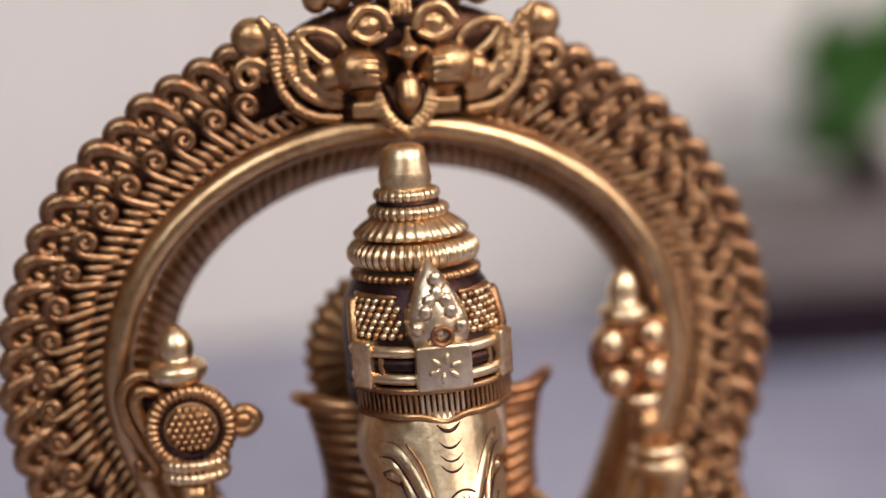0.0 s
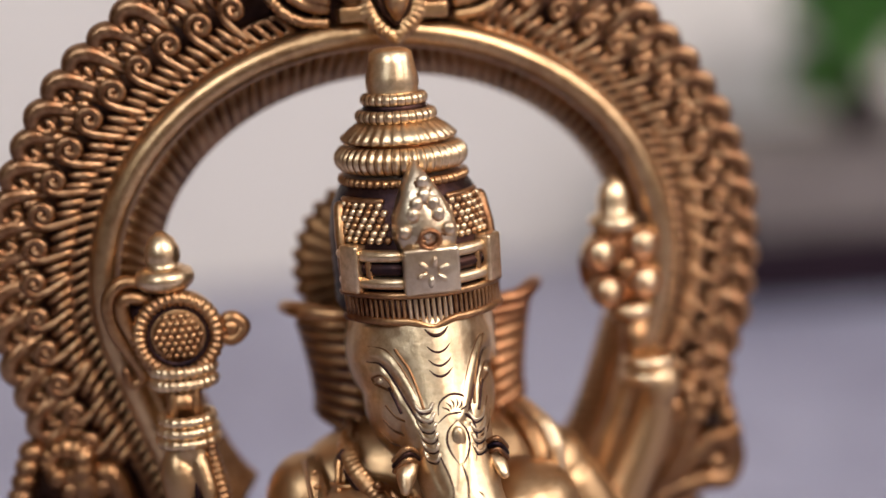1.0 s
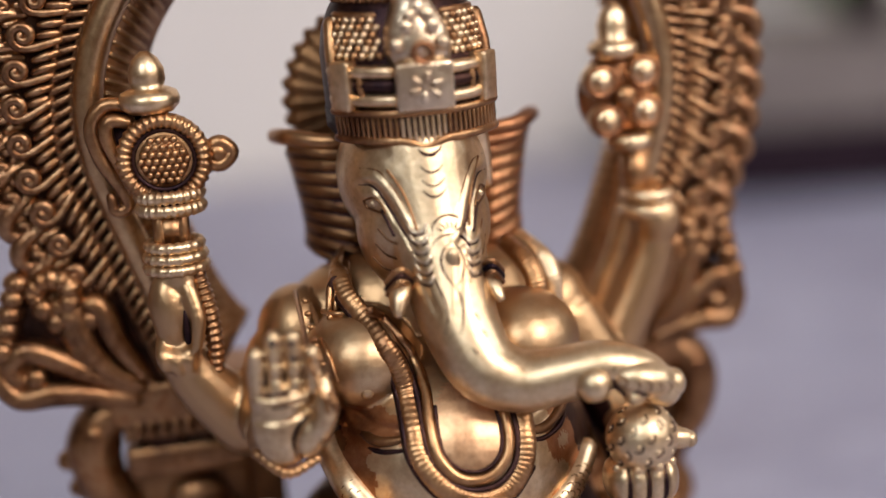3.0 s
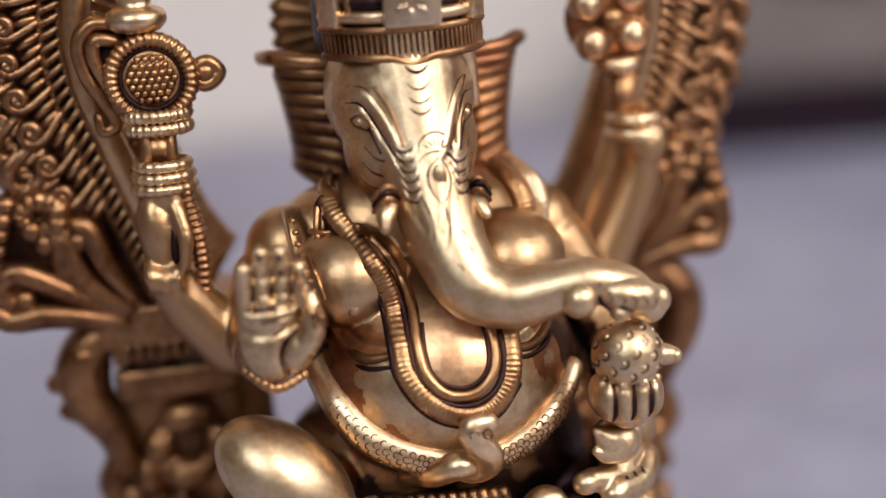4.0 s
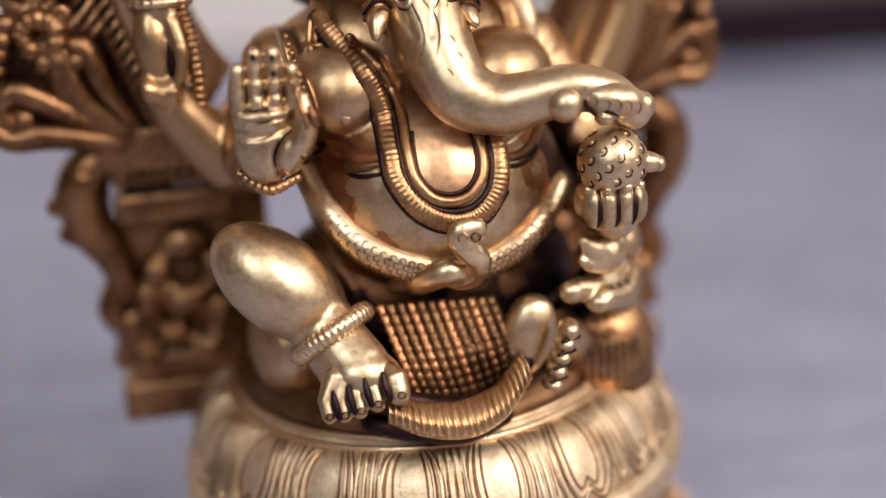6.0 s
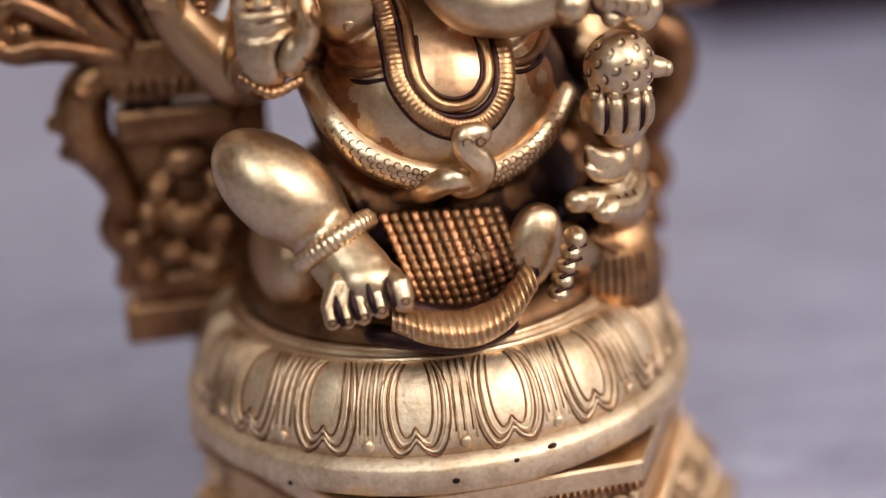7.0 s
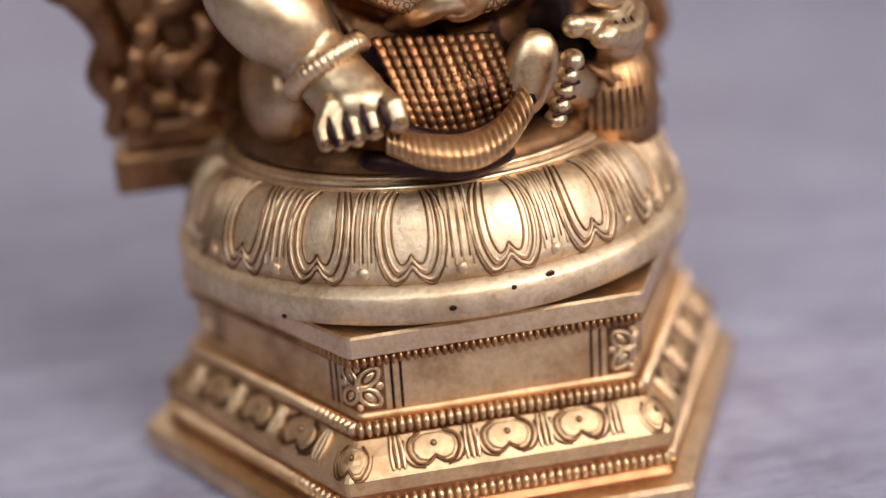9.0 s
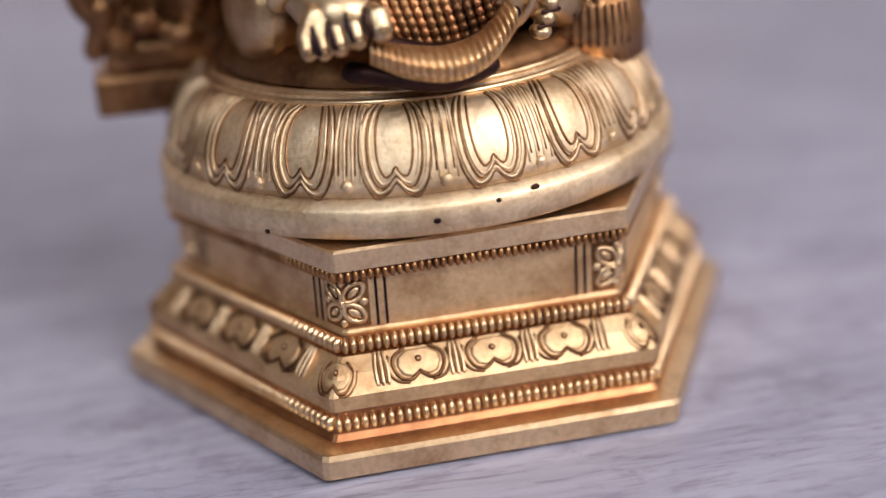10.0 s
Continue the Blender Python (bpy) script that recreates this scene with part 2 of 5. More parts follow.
X0, X1, Y0, Y1, Z0, Z1 = -1.8, 1.8, -1.6, 0.78, -0.75, 1.95
slab_object("floor", (X0, Y0, Z0 - 0.1), (X1, Y1, Z0), FLOOR)
slab_object("ceiling", (X0, Y0, Z1), (X1, Y1, Z1 + 0.1), CEIL)
slab_object("wall_north", (X0 - 0.1, Y1, Z0 - 0.1), (X1 + 0.1, Y1 + 0.1, Z1 + 0.1), WALL)
slab_object("wall_south", (X0 - 0.1, Y0 - 0.1, Z0 - 0.1), (X1 + 0.1, Y0, Z1 + 0.1), SHADE)
slab_object("wall_west", (X0 - 0.1, Y0, Z0 - 0.1), (X0, Y1, Z1 + 0.1), SHADE)
slab_object("wall_east", (X1, Y0, Z0 - 0.1), (X1 + 0.1, Y1, Z1 + 0.1), SHADE)


def weathered_wood():
    """Grey-lilac limed timber: long streaks of grain, dark cracks and pale worn patches."""
    m, nt, bsdf = material("limed_wood")
    co = nt.nodes.new("ShaderNodeTexCoord")
    mp = node(nt, "ShaderNodeMapping", Scale=(1.0, 4.5, 1.0), Rotation=(0, 0, radians(-14)))
    nt.links.new(co.outputs["Object"], mp.inputs[0])
    grain = node(nt, "ShaderNodeTexNoise", Scale=16.0, Detail=9.0, Roughness=0.66, Distortion=0.7)
    patch = node(nt, "ShaderNodeTexNoise", Scale=5.0, Detail=4.0, Roughness=0.5)
    crack = node(nt, "ShaderNodeTexNoise", Scale=9.0, Detail=7.0, Roughness=0.7, Distortion=1.6)
    nt.links.new(mp.outputs[0], grain.inputs["Vector"])
    nt.links.new(mp.outputs[0], crack.inputs["Vector"])
    nt.links.new(co.outputs["Object"], patch.inputs["Vector"])
    a = ramp_of(nt, grain.outputs[0], [(0.30, (0.27, 0.265, 0.345)), (0.48, (0.345, 0.34, 0.44)), (0.68, (0.45, 0.445, 0.55))])
    p = ramp_of(nt, patch.outputs[0], [(0.35, (0.80, 0.78, 0.80)), (0.62, (1.0, 1.0, 1.0))])
    c = ramp_of(nt, crack.outputs[0], [(0.31, (0.30, 0.26, 0.28)), (0.39, (1, 1, 1))])
    mf = node(nt, "ShaderNodeMapping", Scale=(1.0, 7.0, 1.0), Rotation=(0, 0, radians(-17)))
    nt.links.new(co.outputs["Object"], mf.inputs[0])
    fine = node(nt, "ShaderNodeTexNoise", Scale=75.0, Detail=8.0, Roughness=0.7, Distortion=0.4)
    nt.links.new(mf.outputs[0], fine.inputs["Vector"])
    fl = ramp_of(nt, fine.outputs[0], [(0.36, (0.60, 0.56, 0.60)), (0.47, (0.92, 0.92, 0.93)), (0.58, (1.0, 1.0, 1.0))])
    spot = node(nt, "ShaderNodeTexNoise", Scale=30.0, Detail=8.0, Roughness=0.75)
    nt.links.new(co.outputs["Object"], spot.inputs["Vector"])
    sp = ramp_of(nt, spot.outputs[0], [(0.33, (0.66, 0.62, 0.64)), (0.45, (1, 1, 1))])
    last = a.outputs[0]
    for other in (p, c, fl, sp):
        mix = nt.nodes.new("ShaderNodeMix")
        mix.data_type, mix.blend_type = "RGBA", "MULTIPLY"
        mix.inputs[0].default_value = 0.9
        nt.links.new(last, mix.inputs[6])
        nt.links.new(other.outputs[0], mix.inputs[7])
        last = mix.outputs[2]
    nt.links.new(last, bsdf.inputs["Base Color"])
    bsdf.inputs["Roughness"].default_value = 0.46
    bsdf.inputs["Specular IOR Level"].default_value = 0.6
    b = node(nt, "ShaderNodeBump", Strength=0.5, Distance=0.0015)
    nt.links.new(grain.outputs[0], b.inputs["Height"])
    nt.links.new(b.outputs[0], bsdf.inputs["Normal"])
    return m


LIMED = weathered_wood()
table = empty("table", "large limed grey-lilac wooden table with streaked worn grain", "table")
table.location = (0, 0, Z0)
slab_object("tabletop", (-1.3, -0.7, 0.705), (1.3, 0.765, 0.75), LIMED, 0.004, parent=table)
for tx in (-1.2, 1.2):
    for ty in (-0.6, 0.68):
        slab_object("leg", (tx - 0.04, ty - 0.04, 0.0), (tx + 0.04, ty + 0.04, 0.704), LIMED, 0.004, parent=table)

# ---------- planter box with a potted plant, far behind on the table ----------
DARKWOOD = painted("dark_stained_wood", [(0.3, (0.010, 0.005, 0.009)), (0.7, (0.021, 0.009, 0.016))], 20.0, 0.8, (1, 6, 6))
DARKWOOD.node_tree.nodes["Principled BSDF"].inputs["Specular IOR Level"].default_value = 0.15
BROWNWOOD = painted("grey_brown_wood", [(0.3, (0.11, 0.087, 0.08)), (0.7, (0.19, 0.155, 0.145))], 18.0, 0.6, (1, 6, 6))
STEM = painted("stem_bark", [(0.3, (0.05, 0.03, 0.03)), (0.7, (0.10, 0.06, 0.05))], 60.0, 0.8)
LEAF = painted("green_leaf", [(0.3, (0.035, 0.14, 0.018)), (0.7, (0.09, 0.26, 0.035))], 40.0, 0.5)

crate = empty("wooden_crate", "low wooden crate with dark base and grey-brown upper board", "crate")
crate.location = (0.60, 0.622, 0.001)
crate.rotation_euler = (0, 0, radians(-8))
slab_object("base", (-0.31, -0.11, 0.0), (0.31, 0.10, 0.046), DARKWOOD, 0.003, parent=crate)
slab_object("board", (-0.305, -0.105, 0.0465), (0.305, 0.095, 0.097), BROWNWOOD, 0.003, parent=crate)


def potted_plant():
    rnd = random.Random(5)
    plant = empty("potted_plant", "leafy green plant in a small dark pot on the crate", "plant")
    plant.location = (0.425, 0.635, 0.0985)
    pot = Soup()
    pot.lathe([(15, 0), (16, 1), (20, 26), (22, 27), (22, 31), (19, 31), (18, 27), (2, 25)], (0, 0), 0, 32)
    part("pot", pot.mesh("pot", [DARKWOOD]), plant, "dark pot")
    st = Soup()
    tips = []
    for k in range(7):
        ang, out = rnd.uniform(0, 6.28), rnd.uniform(10, 34)
        top = (out * math.cos(ang), out * math.sin(ang), rnd.uniform(58, 112))
        st.tube(spline([(0, 0, 20), (top[0] * 0.25, top[1] * 0.25, 50), top], 5), lerp_list([3.0, 1.2], 11), 0, 8)
        tips.append(top)
    part("stem", st.mesh("stem", [STEM]), plant, "dark thin stems")
    shape = Soup()
    rows = []
    for i in range(7):
        s = i / 6
        wd = 11 * math.sin(math.pi * min(1, s * 0.95 + 0.03)) ** 0.8
        rows.append([(wd * x, 34 * s, 3 * math.sin(3 * s) - abs(x) * 2 + k) for x, k in ((-1, 0), (0, 0), (1, 0), (0, -0.7))])
    shape.grid(rows, 0)
    leaf_mesh = shape.mesh("leaf", [LEAF])
    for top in tips:
        for k in range(18):
            m = Matrix.Translation(w((top[0] + rnd.uniform(-14, 14), top[1] + rnd.uniform(-14, 14), top[2] + rnd.uniform(-34, 22)))) @ Euler((rnd.uniform(-1, 1.2), rnd.uniform(-0.8, 0.8), rnd.uniform(0, 6.28))).to_matrix().to_4x4() @ Matrix.Scale(rnd.uniform(0.7, 1.25), 4)
            part("leaf", leaf_mesh, plant, m=m)


potted_plant()

# ---------- the hexagonal pedestal ----------
HEX_U, HEX_V, HEX_TURN = 5.7, 13.2, 1.6


def hex_ring(r, z, soft=0.0):
    """Corner points of the hexagon, corners cut a little by soft."""
    pts = []
    for k in range(6):
        a = radians(60 * k)
        c = Vector((r * math.cos(a), r * math.sin(a), z))
        if soft:
            for s in (-1, 1):
                t = radians(60 * k + 120 * s)
                pts.append(c + Vector((math.cos(t), math.sin(t), 0)) * soft)
        else:
            pts.append(c)
    return [tuple(p) for p in pts]


def hex_tier(profile, soft=0.5):
    s = Soup()
    s.grid([hex_ring(r, z, soft) for r, z in profile], 0)
    return s


def hex_beads(r, z, size, count):
    """A row of beads along all six edges, sunk into its fillet."""
    s = Soup()
    for k in range(6):
        a, b = Vector((r * math.cos(radians(60 * k)), r * math.sin(radians(60 * k)), z)), Vector((r * math.cos(radians(60 * k + 60)), r * math.sin(radians(60 * k + 60)), z))
        ang = 60 * k + 120
        for i in range(count):
            p = a.lerp(b, (i + 0.5) / count)
            s.ellipsoid(p, (r / count * 0.46, size, size * 1.08), 0, (0, 0, ang), 8, 6)
    return s


pedestal = empty("pedestal", "stepped hexagonal brass pedestal with beaded edges and engraved petals", "pedestal")
pedestal.matrix_basis = Matrix.Translation((HEX_U * 0.001, -HEX_V * 0.001, 0.0005)) @ Matrix.Rotation(radians(HEX_TURN), 4, "Z")


def flat_mesh(s, name, mats):
    me = s.mesh(name, mats, False)
    return me


tilt = Matrix.Translation((0, 0, 0.038)) @ Matrix.Rotation(radians(-1.0), 4, "Y") @ Matrix.Translation((0, 0, -0.038))
part("foot_slab", flat_mesh(hex_tier([(69.8, 0), (71.2, 0.6), (71.4, 4.6), (70.8, 5.6), (66, 6.0)], 0.8), "foot_slab", [BRASS]), pedestal)
part("lower_fillet", flat_mesh(hex_tier([(66.0, 6.0), (65.0, 7.2), (64.2, 12.4)]), "lower_fillet", [COPPER]), pedestal, "reddish recessed fillet")
tagged(part("lower_beading", hex_beads(65.2, 9.4, 1.5, 38).mesh("lower_beading", [BRASS]), pedestal), kind="stuff")
part("petal_tier", flat_mesh(hex_tier([(63.6, 12.0), (65.4, 12.2), (65.6, 15.2), (65.0, 16.0), (62.4, 18.55), (59.2, 21.0)]), "petal_tier", [TIER]), pedestal)
part("middle_fillet", flat_mesh(hex_tier([(59.2, 21.0), (58.0, 21.4), (57.6, 24.4)]), "middle_fillet", [COPPER]), pedestal, "reddish recessed fillet")
tagged(part("middle_beading", hex_beads(58.4, 22.9, 1.5, 36).mesh("middle_beading", [BRASS]), pedestal), kind="stuff")
part("panel_block", flat_mesh(hex_tier([(57.4, 24.2), (56.0, 24.6), (55.6, 25.0), (55.6, 36.4), (56.2, 36.8)], 0.6), "panel_block", [TIER]), pedestal)
part("upper_fillet", flat_mesh(hex_tier([(56.0, 36.2), (56.8, 36.6), (56.8, 39.0)]), "upper_fillet", [COPPER]), pedestal, "reddish recessed fillet", tilt)
tagged(part("upper_beading", hex_beads(57.2, 37.4, 1.25, 40).mesh("upper_beading", [ANTIQUE]), pedestal, m=tilt), kind="stuff")
part("top_slab", flat_mesh(hex_tier([(57.0, 38.5), (58.6, 38.8), (58.8, 42.7), (58.2, 43.2), (30, 43.3)]), "top_slab", [BRASS]), pedestal, m=tilt)


def face_frame(k, apothem_low, z_low, apothem_high, z_high):
    """Local frame on face k: x along the edge, y up the slope, z outwards, from the face's lower middle."""
    a = radians(60 * k + 30)
    out = Vector((math.cos(a), -math.sin(a), 0))
    low = out * apothem_low * 0.001 + Vector((0, 0, z_low * 0.001))
    high = out * apothem_high * 0.001 + Vector((0, 0, z_high * 0.001))
    y = (high - low).normalized()
    x = Vector((0, 0, 1)).cross(out).normalized()
    z = x.cross(y)
    m = Matrix((x, y, z)).transposed().to_4x4()
    m.translation = low
    return m


def lw(s, name, mats):
    """A soup in plain local axes (x, y, z), millimetres."""
    for i, p in enumerate(s.v):
        s.v[i] = (p[0], -p[1], p[2])
    return s.mesh(name, mats)


def heart_petal():
    """A heart-shaped petal in low relief: filled groove round a smooth pad with a punched eye."""
    s = Soup()
    line = [(0, 7.0), (2.6, 6.9), (4.7, 5.4), (5.0, 3.2), (3.9, 1.1), (2.0, 0.5), (0.5, 1.5), (0, 2.0), (-0.5, 1.5), (-2.0, 0.5), (-3.9, 1.1), (-5.0, 3.2), (-4.7, 5.4), (-2.6, 6.9)]
    s.tube(spline([(x, y, 0.0) for x, y in line[1:]], 4), 0.4, 1, 6, up=(0, 0, 1))
    s.tube(spline([(x * 1.24, 4.0 + (y - 4.0) * 1.16, 0.05) for x, y in line[2:6]], 4), 0.3, 1, 6, up=(0, 0, 1))
    s.tube(spline([(-x * 1.24, 4.0 + (y - 4.0) * 1.16, 0.05) for x, y in line[2:6]], 4), 0.3, 1, 6, up=(0, 0, 1))
    inner = [(x * 0.86, 4.0 + (y - 4.0) * 0.84) for x, y in line]
    s.grid([[(x, y, -0.3) for x, y in inner], [(x, y, 0.22) for x, y in inner], [(x * 0.85, 4.0 + (y - 4.0) * 0.85, 0.3) for x, y in inner]], 0)
    s.ellipsoid((0, 4.4, 0.25), (0.75, 0.75, 0.3), 1, seg=8, rings=5)
    s.ellipsoid((0, 4.4, 0.38), (0.36, 0.36, 0.3), 0, seg=8, rings=5)
    return s


def corner_petal():
    """The narrow petal that folds over a corner of the tier."""
    s = heart_petal()
    s.v = [(x * 0.62, y, z - abs(x) * 0.62 * 0.44) for x, y, z in s.v]
    return lw(s, "petal", [TIER, TARNISHED])


def flutes():
    s = Soup()
    for x in (-1.0, 0.0, 1.0):
        s.tube(spline([(x * 1.1, 0.5, 0.0), (x * 1.2, 3.5, 0.15), (x * 0.8, 6.8, 0.0)], 4), 0.4, 0, 6, up=(0, 0, 1))
    for x in (-0.5, 0.5):
        s.tube(spline([(x * 1.1, 0.8, 0.0), (x * 1.2, 3.5, 0.1), (x * 0.8, 6.6, 0.0)], 4), 0.26, 1, 6, up=(0, 0, 1))
    return lw(s, "flute", [BRASS, TARNISHED])


def rosette():
    """Four looped petals and small scrolls, folded over the corner of the panel block."""
    s = Soup()
    s.grid([[(x, y, z) for x in (-4.6, -2.3, 0.0, 2.3, 4.6)] for y, z in ((-5.0, 0.02), (0.0, 0.05), (5.0, 0.02))], 1, wrap=False, cap=False)
    for k in range(4):
        a = radians(45 + 90 * k)
        c, d = math.cos(a), math.sin(a)
        loop = [(0.5, 0.0), (1.6, 1.15), (3.4, 1.35), (4.9, 0.5), (4.9, -0.5), (3.4, -1.35), (1.6, -1.15)]
        pts = [(x * c - y * d, x * d + y * c, 0.3) for x, y in loop]
        s.tube(spline(pts + pts[:1], 3)[:-1], 0.46, 0, 6, closed=True, up=(0, 0, 1))
        s.ellipsoid((2.9 * c, 2.9 * d, 0.25), (1.4, 0.7, 0.4), 0, (0, 0, 45 + 90 * k), 8, 5)
        b = radians(90 * k)
        s.ellipsoid((3.7 * math.cos(b), 3.9 * math.sin(b), 0.2), (0.8, 0.8, 0.4), 0, seg=8, rings=5)
    s.ellipsoid((0, 0, 0.4), (0.9, 0.9, 0.6), 0, seg=8, rings=5)
    s.v = [(x, y * 1.06, z - abs(x) * 0.577) for x, y, z in s.v]
    return lw(s, "rosette", [BRASS, TARNISHED])


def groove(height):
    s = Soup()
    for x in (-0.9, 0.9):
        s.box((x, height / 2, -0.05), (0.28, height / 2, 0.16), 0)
    return lw(s, "groove", [PATINA_SHADE])


heart_me, fold_me, flute_me, rosette_me, groove_me = lw(heart_petal(), "petal", [TIER, TARNISHED]), corner_petal(), flutes(), rosette(), groove(10.8)
AP = math.cos(radians(30))
for k in range(6):
    f = face_frame(k, 65.0 * AP, 16.0, 59.6 * AP, 20.9)
    for i in range(3):
        part("petal", heart_me, pedestal, m=f @ pose((i - 1) * 0.0148, 0, 0.0002))
    for i in range(4):
        part("flute", flute_me, pedestal, m=f @ pose((i - 1.5) * 0.0148, 0, 0.0002))
    g = face_frame(k, 55.6 * AP, 25.0, 55.6 * AP, 36.4)
    for s in (-1, 1):
        part("groove", groove_me, pedestal, m=g @ pose(s * 0.0202, 0.0003, 0))
    a = radians(60 * k)
    out = Vector((math.cos(a), -math.sin(a), 0))
    side = Vector((-math.sin(a), -math.cos(a), 0))
    corner = Matrix((side, Vector((0, 0, 1)), out)).transposed().to_4x4()
    corner.translation = out * 0.0556 + Vector((0, 0, 0.0307))
    part("rosette", rosette_me, pedestal, m=corner)
    up = (Vector((0, 0, 0.0209)) + out * 0.0596 - Vector((0, 0, 0.0160)) - out * 0.0650).normalized()
    fold = Matrix((side, up, up.cross(side))).transposed().to_4x4()
    fold.translation = out * 0.0651 + Vector((0, 0, 0.0160))
    part("petal", fold_me, pedestal, m=fold)

# ---------- the lotus seat ----------
LOT = (4.2, 11.0)


def dome(phi, s, lift=0.0):
    """A point on the petal dome: s 0 at the rim, 1 at the top."""
    r = 54.6 - 10.4 * s ** 1.35 + lift
    z = 53.2 + 15.0 * math.sin(s * math.pi / 2) ** 0.9 + lift * 0.5 * s
    return (LOT[0] + r * math.cos(phi), LOT[1] + r * math.sin(phi), z)


seat = empty("lotus_seat", "round brass lotus seat engraved with petals, on the hexagonal pedestal", "lotus seat")
seat.matrix_basis = Matrix.Translation((0.0034, -0.011, 0.0448)) @ Matrix.Rotation(radians(-1.9), 4, "Y") @ Matrix.Translation((-0.0034, 0.011, -0.0452))
s = Soup()
s.lathe([(53.0, 45.2), (56.0, 45.4), (56.7, 46.0), (56.7, 50.8), (56.2, 51.5), (55.4, 52.2), (54.0, 53.2)], LOT, 0, 96)
rim = part("rim", s.mesh("rim", [DULLED]), seat)
# added ring under the rim, its dark colour giving the gap's shade
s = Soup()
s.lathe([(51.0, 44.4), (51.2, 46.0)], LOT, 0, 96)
part("collar", s.mesh("collar", [PATINA_SHADE]), seat, "added dark collar that darkens the gap")
for u, r, z, sz in ((17.5, 56.3, 51.4, 0.8), (10.0, 56.6, 50.6, 0.5), (-2.0, 56.7, 48.4, 0.6), (-33.0, 56.7, 46.4, 0.5)):
    s = Soup()
    s.ellipsoid((u, LOT[1] + math.sqrt(r * r - (u - LOT[0]) ** 2), z), (sz * 1.3, 0.25, sz), 0, (0, 0, -math.degrees(math.asin((u - LOT[0]) / r))), 8, 6)
    part("stain", s.mesh("stain", [PATINA_SHADE]), rim)
s = Soup()
s.lathe([(54.6 - 10.4 * q ** 1.35, 53.2 + 15.0 * math.sin(q * math.pi / 2) ** 0.9) for q in np.linspace(0, 1, 14)] + [(43.4, 68.4), (43.0, 69.4), (41, 70.0), (20, 70.2)], LOT, 0, 96)
part("dome", s.mesh("dome", [DULLED]), seat)
s = Soup()
for r, z in ((44.0, 68.6), (42.0, 70.0)):
    s.tube([(LOT[0] + r * math.cos(q), LOT[1] + r * math.sin(q), z) for q in np.linspace(0, 2 * math.pi, 96, endpoint=False)], 0.75, 0, 6, closed=True, up=(0, 0, 1))
part("moulding", s.mesh("moulding", [BRASS]), seat)


def seat_petal(phi0):
    s = Soup()
    half = math.pi / 18 * 0.72

    def outline(k, lo, hi, lift):
        """Closed petal outline of width k: straight sides above, lobed heart end below."""
        pts = []
        for x, y in ((-0.62, 1.0), (-0.86, 0.75), (-1.0, 0.45), (-0.92, 0.16), (-0.6, 0.0), (-0.25, 0.02), (0, 0.09), (0.25, 0.02), (0.6, 0.0), (0.92, 0.16), (1.0, 0.45), (0.86, 0.75), (0.62, 1.0)):
            pts.append(dome(phi0 + x * half * k, lo + (hi - lo) * y, lift))
        return pts

    for k, lo, hi, r in ((0.94, 0.03, 1.0, 0.31), (0.72, 0.09, 0.97, 0.28)):
        s.tube(spline(outline(k, lo, hi, 0.08), 3), r, 0, 6, up=(math.cos(phi0), math.sin(phi0), 0))
    for k, lo, hi in ((0.81, 0.06, 0.98), (0.54, 0.14, 0.93), (1.04, 0.0, 1.0)):
        s.tube(spline(outline(k, lo, hi, 0.0), 3), 0.27, 1, 5, up=(math.cos(phi0), math.sin(phi0), 0))
    rows = []
    for y in np.linspace(0, 1, 9):
        wd = 0.50 * math.sin(math.pi * (0.14 + 0.72 * y)) ** 0.6
        rows.append([dome(phi0 + x * half * wd, 0.22 + 0.6 * y, -0.22 + 0.30 * (1 - x * x) ** 0.5 * math.sin(math.pi * (0.06 + 0.88 * y)) ** 0.5) for x in (-1, -0.75, -0.4, 0, 0.4, 0.75, 1)])
    s.grid(rows, 0, wrap=False, cap=False)
    gap = 2 * math.pi / 18 - 2 * half * 0.92
    for x in (0.1, 0.37, 0.63, 0.9):
        s.tube(spline([dome(phi0 + half * 0.92 + gap * (x + 0.05 * math.sin(9 * phi0 + x)), q, 0.0) for q in (0.10, 0.45, 0.8, 1.0)], 3), 0.34, 0, 6, up=(math.cos(phi0), math.sin(phi0), 0))
    for x in (0.24, 0.5, 0.76):
        s.tube(spline([dome(phi0 + half * 0.92 + gap * x, q, 0.0) for q in (0.16, 0.45, 0.8, 0.98)], 3), 0.2, 1, 5, up=(math.cos(phi0), math.sin(phi0), 0))
    s.ellipsoid(dome(phi0 + half * 0.92 + gap * 0.5, 0.07, 0.1), (0.8, 1.3, 1.4), 0, (0, 0, math.degrees(phi0 + half)), 8, 6)
    return s.mesh("petal", [DULLED, TARNISHED])


for k in range(18):
    part("petal", seat_petal(radians(103.4 + 20 * k)), seat)

# ---------- the arch behind the figure ----------
AU, AZ = -1.0, 180.0


def arc(deg, a, b, v, du=0.0):
    """A point on the ellipse of half-axes a, b; deg from the right-hand side, over the top."""
    q = radians(deg)
    low = max(0.0, abs(deg - 90) - 105) / 30
    low = min(1.0, low)
    stretch = 1 + 0.5 * low * low * (3 - 2 * low)
    return Vector((AU + du + a * math.cos(q), v, AZ + b * math.sin(q) * stretch))


arch = empty("arch_frame", "brown brass halo arch with scroll rows, lion mask and side pillars", "arch")
E0, E1 = -48.0, 228.0


def band(name, ring, mats, label="", seg=150):
    """A closed ring profile of (a, b, v) swept along the arch."""
    s = Soup()
    rows = [[arc(q, *r) for r in ring] for q in np.linspace(E0, E1, seg)]
    s.grid(rows, 0)
    return part(name, s.mesh(name, mats), arch, label)


